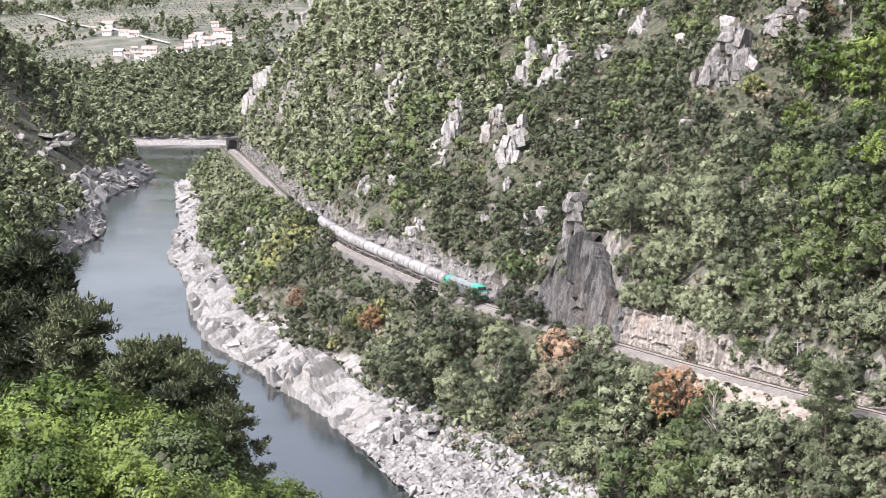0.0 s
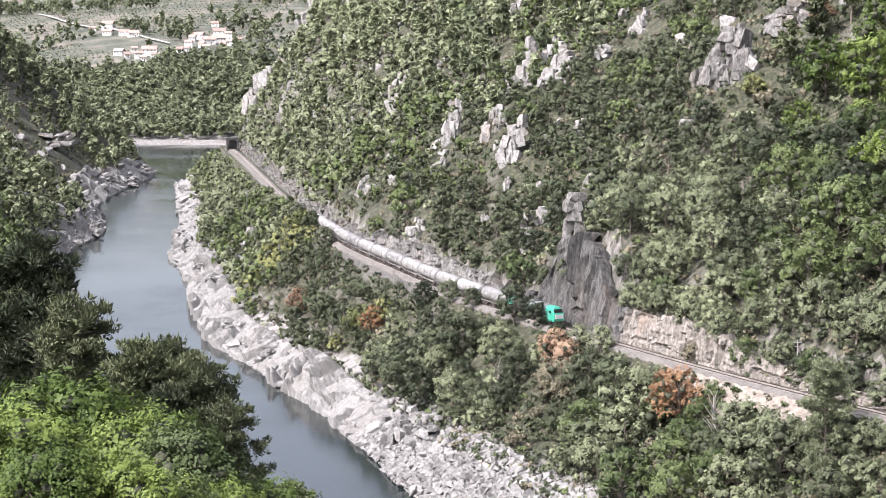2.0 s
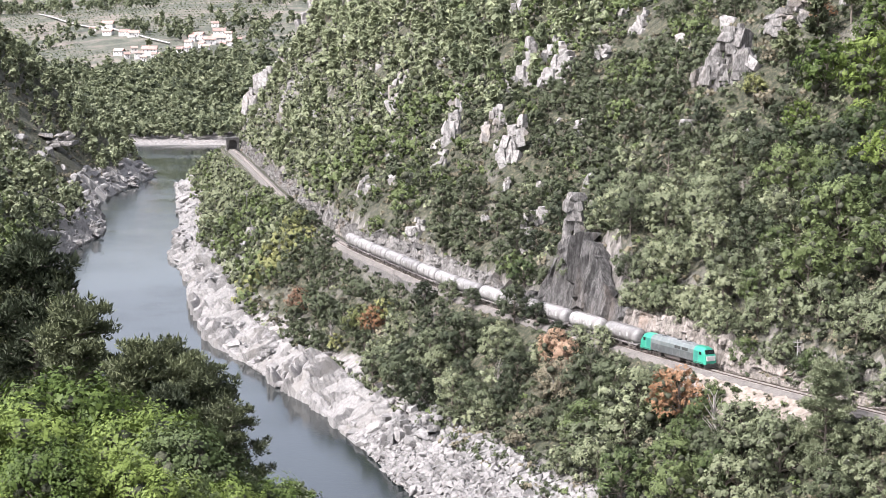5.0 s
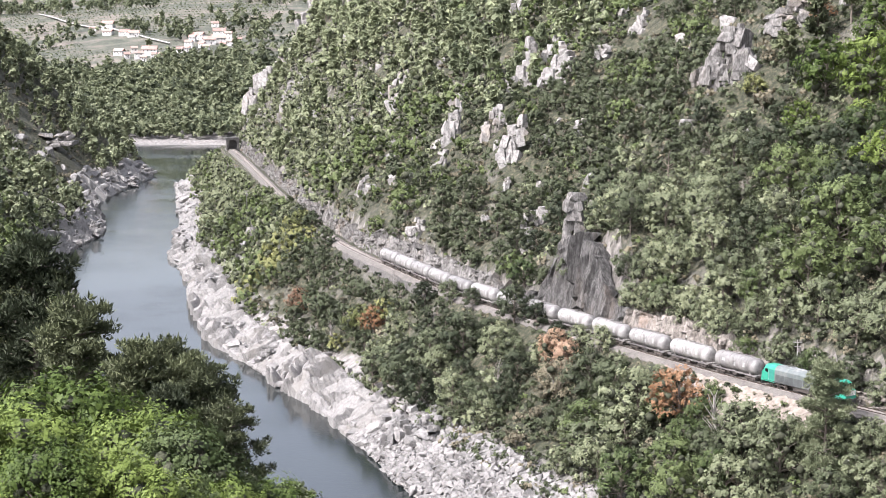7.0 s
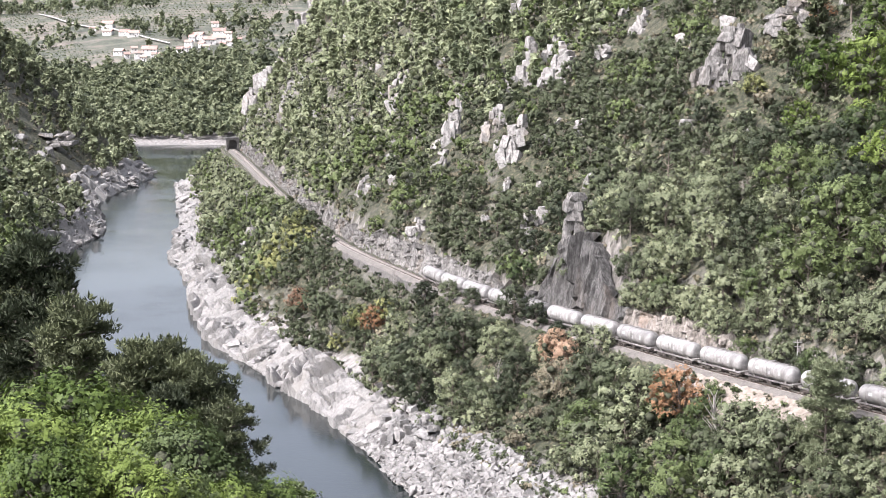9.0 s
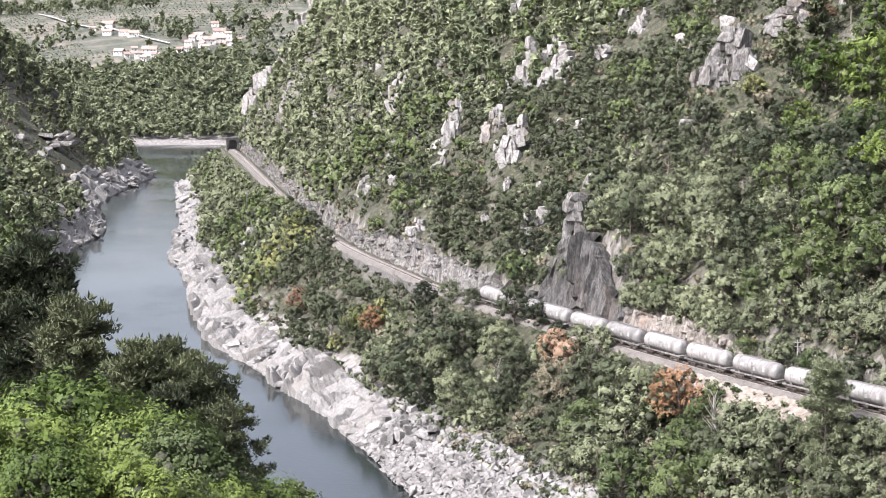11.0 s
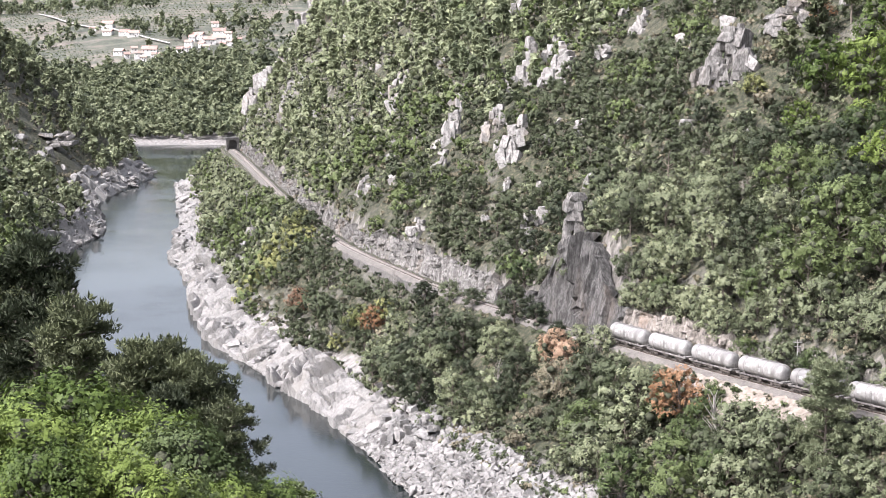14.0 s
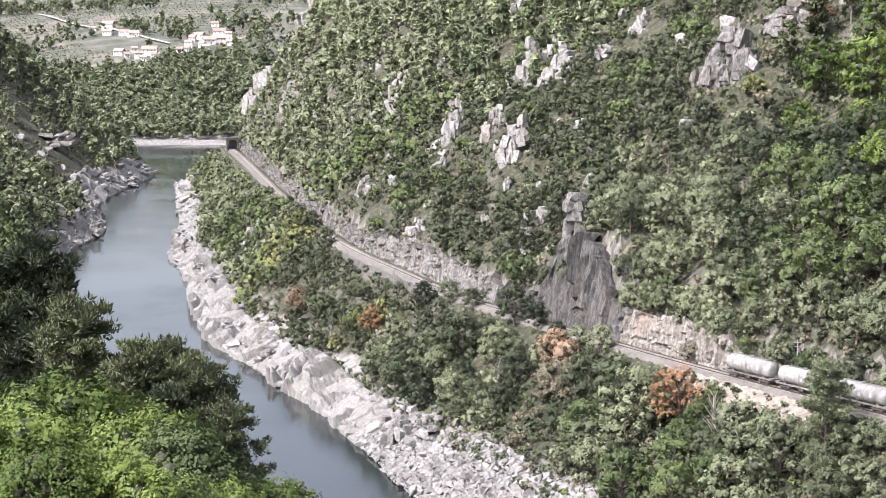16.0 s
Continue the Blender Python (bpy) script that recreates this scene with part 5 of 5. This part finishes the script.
for x, y, tall, tint in ((37.7, 336, 12, "olive"), (34, 345, 11, "oak"), (53.5, 312, 10.5, "olive"), (58.4, 300.5, 12, "olive"), (30, 356, 10, "oak"), (24, 362, 9, "heath"), (4.7, 403.5, 11, "oak"), (-3, 410, 11, "olive"), (-11.3, 418, 9, "oak"),
                         (47, 305, 9, "bright"), (41, 312, 10, "bright"), (12, 392, 9, "olive"), (28, 340, 10, "bright"), (72, 293, 6.5, "olive"), (81.7, 356, 13, "bright"), (90, 350, 13, "bright"), (79.7, 393, 11, "bright"), (86, 378, 12, "oak"), (55, 351, 8, "olive"), (61, 343, 8, "olive"), (66, 338, 9, "olive"), (71, 333, 9, "olive"), (50, 361, 7, "olive"), (76, 322, 9, "olive"), (81, 314, 10, "olive"), (58, 358, 9, "olive"), (66, 348, 10, "olive"), (58.7, 341, 6.5, "bright"), (64.5, 332.5, 7, "olive"), (69, 324, 6.5, "bright"), (74, 315.5, 7.5, "oak"), (79, 307, 7, "olive"), (62, 336, 4, "olive"), (67, 327.5, 4.5, "oak"), (41, 379, 6.5, "olive"), (43.5, 374, 7.5, "olive"), (47, 368, 7.5, "olive"), (50.5, 362, 7.5, "olive"), (40.5, 385, 6, "oak"), (45, 381, 8, "olive"), (49, 374, 8.5, "olive"), (53.5, 355.5, 7, "olive"), (56.5, 348, 6.5, "olive")):
    tree_thing("broad", tint, 0, int(x + y) % 5, x, y, height(x, y), tall, x * 31)
    BARE.append((x, y, 3.0))
for x, y, tall in ((64.8, 294, 23), (66.6, 298, 18)):
    tree_thing("pine", "lightpine", 3, int(x) % 3, x, y, height(x, y) - 2.5, tall, 40)
    BARE.append((x, y, 4))
DEAD_WOOD_MESH = []
for k in range(3):
    (wv, wq), *_ = broadleaf_arrays(RNG, 1.0, 0.6, 40, 0.05, 18, 0.35)
    DEAD_WOOD_MESH.append(mesh_of("trunk", wv, wq, [DEADWOOD], shade=True))
for i, (x, y, tall) in enumerate(((49.9, 318, 12), (23, 366, 9), (-30, 470, 8), (12, 384, 7), (-13, 470, 7), (30, 420, 7))):
    ob = new("dead_tree", DEAD_WOOD_MESH[i % 3])
    ob.matrix_world = pose(x, y, height(x, y), 0, 0, 50 * i) @ Matrix.Scale(tall, 4)
    tagged(ob, "bare grey dead tree among green trees", "dead tree", "dead trees of the canyon")


# ---- beside the line ----
EARTH = grained("bare_tan_rubble", (0.17, 0.145, 0.12), (0.34, 0.30, 0.255), 0.9, 0.95, 0.8, stain=(0.13, 0.11, 0.09), local=False, vary=0)
EMBANKMENT = tagged(new("embankment", sweep("embankment", [(-2.9, -0.75), (-4.2, -1.7), (-5.6, -2.6), (-7.2, -3.9), (-9.0, -5.4), (-9.5, -7.5)], TRACK_S[np.argmin(np.abs(TRACK[:, 1] - 306))], TRACK_S[np.argmin(np.abs(TRACK[:, 1] - 350))], 1.2, EARTH, close=False, jitter=0.30)),
                    "pale rubble embankment below the railway", "embankment", kind="structure")
for x, y in ((55, 322), (60, 314), (49, 333)):
    BARE.append((x, y, 4.5))
def power_pole(x, y, tall, label):
    p = new("utility_pole")
    p.location = (x, y, height(x, y) - 0.3)
    wood = grained("weathered_pole", (0.13, 0.125, 0.12), (0.24, 0.235, 0.225), 3.0, 0.8, 0.2)
    part("post", drum_mesh(wood, (0, 0, tall / 2, 0.17, tall, "Z", 10, 0.10)), p)
    part("crossarm", box_mesh(wood, (0, 0, tall - 0.5, 1.7, 0.12, 0.14), (0, 0, tall - 1.3, 1.2, 0.10, 0.12)), p)
    for dx in (-0.75, -0.35, 0.35, 0.75):
        part("insulator", drum_mesh(FRAME_GREY, (dx, 0, tall - 0.32, 0.06, 0.22, "Z", 8)), p)
    part("transformer", drum_mesh(FRAME_GREY, (0.34, -0.1, tall - 1.9, 0.24, 0.8, "Z", 12)), p)
    return tagged(p, label, "utility pole")


power_pole(66.5, 328.3, 7.6, "grey utility pole with crossarms beside the railway")
power_pole(-77.2, 696, 13.0, "slim grey utility pole among the trees")


def tunnel_portal():
    s = float(TRACK_S[np.argmin(np.abs(TRACK[:, 1] - 962))])
    x, y, a = on_track(s)
    t = tagged(new("tunnel_portal"), "tunnel mouth over the railway, its stone coloured dark for shade", "tunnel", kind="structure")
    t.matrix_world = pose(x, y, -0.4, 0, 0, math.degrees(a))
    # dark colour stands in for the shade on the tunnel's inner walls
    sooty = grained("shade_dark_stone", (0.03, 0.028, 0.026), (0.09, 0.085, 0.08), 1.5, 0.9, 0.5)
    bm = bmesh.new()
    arch = [(-2.2, 0.0), (-2.2, 3.6)] + [(-2.2 * math.cos(k * math.pi / 8), 3.6 + 2.0 * math.sin(k * math.pi / 8)) for k in range(1, 8)] + [(2.2, 3.6), (2.2, 0.0)]
    outer = [(-3.3, 0.0), (-3.3, 3.6)] + [(max(-3.3, min(3.3, -3.9 * math.cos(k * math.pi / 8))), 6.6) for k in range(1, 8)] + [(3.3, 3.6), (3.3, 0.0)]
    rows = []
    for dx in (-1.5, 5.0):
        rows.append(([bm.verts.new((dx, p, q)) for p, q in arch], [bm.verts.new((dx, p, q)) for p, q in outer]))
    for i in range(len(arch) - 1):
        (ia, oa), (ib, ob2) = rows
        for quad in ((ia[i], ia[i + 1], oa[i + 1], oa[i]), (ib[i], ob2[i], ob2[i + 1], ib[i + 1]), (ia[i], ib[i], ib[i + 1], ia[i + 1]), (oa[i], oa[i + 1], ob2[i + 1], ob2[i])):
            bm.faces.new(quad)
    part("arch", shaped(bm, sooty), t)
    # added grey slab stands in for daylight at the tunnel's far end
    part("inner_rock", box_mesh(MASONRY, (3.0, 0, 2.8, 0.6, 4.6, 5.6)), t, "grey slab standing in for daylight at the far end")


tunnel_portal()
CABINET = tagged(new("trackside_cabinet", box_mesh(PLATE_WHITE, (0, 0, 0.9, 2.0, 1.6, 2.4), (0, 0, 2.16, 2.3, 1.9, 0.12), bevel=0.04)), "small white equipment hut beside the railway", "hut")
CABINET.location = (-103.5, 940, -0.9)

# ---- the village round the bend ----
WHITEWASH = grained("whitewash", (0.44, 0.43, 0.41), (0.72, 0.71, 0.69), 0.6, 0.8, 0.1, vary=0.3)
CLAY_TILE = grained("clay_tile", (0.24, 0.155, 0.13), (0.40, 0.28, 0.24), 1.2, 0.85, 0.4, vary=0.2)
SHUTTER = grained("dark_opening", (0.03, 0.03, 0.03), (0.07, 0.065, 0.06), 2.0, 0.5, 0.0)
PALE_ROAD = grained("pale_road", (0.30, 0.285, 0.26), (0.46, 0.44, 0.40), 0.5, 0.9, 0.2, local=False, vary=0)


def village_house(x, y, wide, tall, turn):
    h = new("house")
    h.matrix_world = pose(x, y, height(x, y) - 1.5, 0, 0, turn)
    deep, wall = max(6.0, wide * 0.7), max(4.2, tall * 1.1) + 1.5
    part("wall", box_mesh(WHITEWASH, (0, 0, wall / 2, wide, deep, wall), bevel=0.05), h)
    rise = max(1.2, deep * 0.34)
    bm = bmesh.new()
    ends = []
    for dx in (-wide / 2 - 0.4, wide / 2 + 0.4):
        ends.append([bm.verts.new((dx, p, q)) for p, q in ((-deep / 2 - 0.5, wall - 0.1), (0, wall + rise), (deep / 2 + 0.5, wall - 0.1), (deep / 2 + 0.5, wall - 0.35), (0, wall + rise - 0.3), (-deep / 2 - 0.5, wall - 0.35))])
    for i in range(6):
        bm.faces.new((ends[0][i], ends[0][(i + 1) % 6], ends[1][(i + 1) % 6], ends[1][i]))
    bm.faces.new(ends[0])
    bm.faces.new(ends[1])
    part("roof", shaped(bm, CLAY_TILE), h, "faded red clay tile roof")
    n = max(2, int(wide / 3.5))
    for i in range(n):
        px = (i + 0.5) / n * wide - wide / 2
        part("window", box_mesh(SHUTTER, (px, -deep / 2, wall - 1.5, 0.9, 0.12, 1.2), bevel=0), h)
    part("door", box_mesh(SHUTTER, (wide * 0.12, -deep / 2, 2.5, 1.0, 0.12, 2.1), bevel=0), h)
    BARE.append((x, y, wide * 0.7))
    BARE.append((x - 6, y - 30, 18))
    return tagged(h, "white village house with a red tile roof on the far hill", "house", "houses of the far village")


HOUSES_LOW = ((-331, 1829, 10.5, 3.5), (-319, 1804, 5.7, 3.4), (-318, 1841, 6.5, 3.4), (-306, 1798, 9.0, 5.2), (-299, 1785, 5.5, 3.2), (-298, 1816, 15.0, 5.2), (-291, 1798, 5.6, 3.2), (-282, 1792, 5.6, 4.6), (-270, 1835, 6.5, 3.2), (-264, 1845, 5.7, 3.5), (-266, 1872, 8, 5.4), (-268, 1915, 7, 4.9), (-264, 1933, 12, 4.8))
HOUSES_HIGH = ((-253, 1878, 6, 3.4), (-249, 1902, 13.3, 4.8), (-247, 1862, 7, 3.6), (-240, 1918, 14.6, 4.8), (-247, 1976, 13.8, 4.2), (-260, 2044, 8.5, 3.8), (-234, 1951, 8, 5.6), (-225, 1902, 9.7, 4.4), (-219, 1920, 6, 3.9), (-232, 1886, 6.4, 3.4), (-404, 2067, 8, 3.4), (-388, 2076, 14, 6), (-375, 2006, 11, 4), (-353, 1988, 12, 4), (-341, 1970, 12, 4.2))
for i, (x, y, wide, tall) in enumerate(HOUSES_LOW + HOUSES_HIGH):
    village_house(x, y, wide, tall, (i * 37) % 40 - 20)

road_line = curve_through([(-510, 2257), (-469, 2172), (-439, 2129), (-414, 2104), (-397, 2098), (-364, 2025), (-335, 1970), (-313, 1927), (-289, 1890)], 12.0)
left_edge = [(x, y - 5.0, height(x, y) + 1.2) for x, y in road_line]
right_edge = [(x, y + 5.0, height(x, y) + 2.0) for x, y in road_line]
nr = len(left_edge)
tagged(new("road", mesh_of("road", np.array(left_edge + right_edge), [(i, i + 1, nr + i + 1, nr + i) for i in range(nr - 1)], [PALE_ROAD])), "pale road winding across the far hillside", "road", kind="structure")
for x, y in road_line:
    BARE.append((x, y - 10, 12))


def terraces():
    """Vine and hedge rows along the far slope."""
    rng = np.random.default_rng(77)
    rows = []
    A, X = np.meshgrid(np.arange(1760, 2300, 15), np.arange(-580, -190, 4.0))
    x = X.ravel() + rng.normal(0, 1, X.size)
    y = A.ravel() - 0.10 * x + 8 * rough(x, A.ravel(), 60, 21) + rng.normal(0, 1, X.size)
    ok = (rough(x, y, 120, 22) > -0.2) & free_of(x, y)
    for a, b, c in zip(x[ok], y[ok], lie(x[ok], y[ok])[0]):
        rows.append(["shrub", "bright" if rng.uniform() < 0.3 else "olive", 4, int(rng.integers(3)), a, b, c, rng.uniform(1.2, 2.6), rng.uniform(0, 360)])
    wood_stuff("terrace_hedges", "rows of green vines on terraced fields", rows)


terraces()


plant()


# ---- motion ----
LOCO = locomotive()
WAGONS = [tank_wagon()]
for k in range(12):
    WAGONS.append(copy_thing(WAGONS[0], pose(0, 0, 0)))
SPEED, COUPLED_AT_7, PITCH = 19.2, 299.6, 14.42


def ride(s):
    """Pose on the rails at arc length s, heading for the near end."""
    x, y, a = on_track(s)
    return pose(x, y, 0.0, 0, 0, math.degrees(a) + 180)


def gone(t):
    """Metres that the train has run since 7 s; it gathers a little speed."""
    return SPEED * (t - 7.0) + 0.05 * (t - 7.0) ** 2


def motions():
    times = [0.5 * k for k in range(33)]
    walk(LOCO, [(t, ride(COUPLED_AT_7 - 11.5 - gone(t))) for t in times])
    for k, wagon in enumerate(WAGONS):
        walk(wagon, [(t, ride(COUPLED_AT_7 + PITCH * (k + 0.5) - gone(t))) for t in times])


motions()
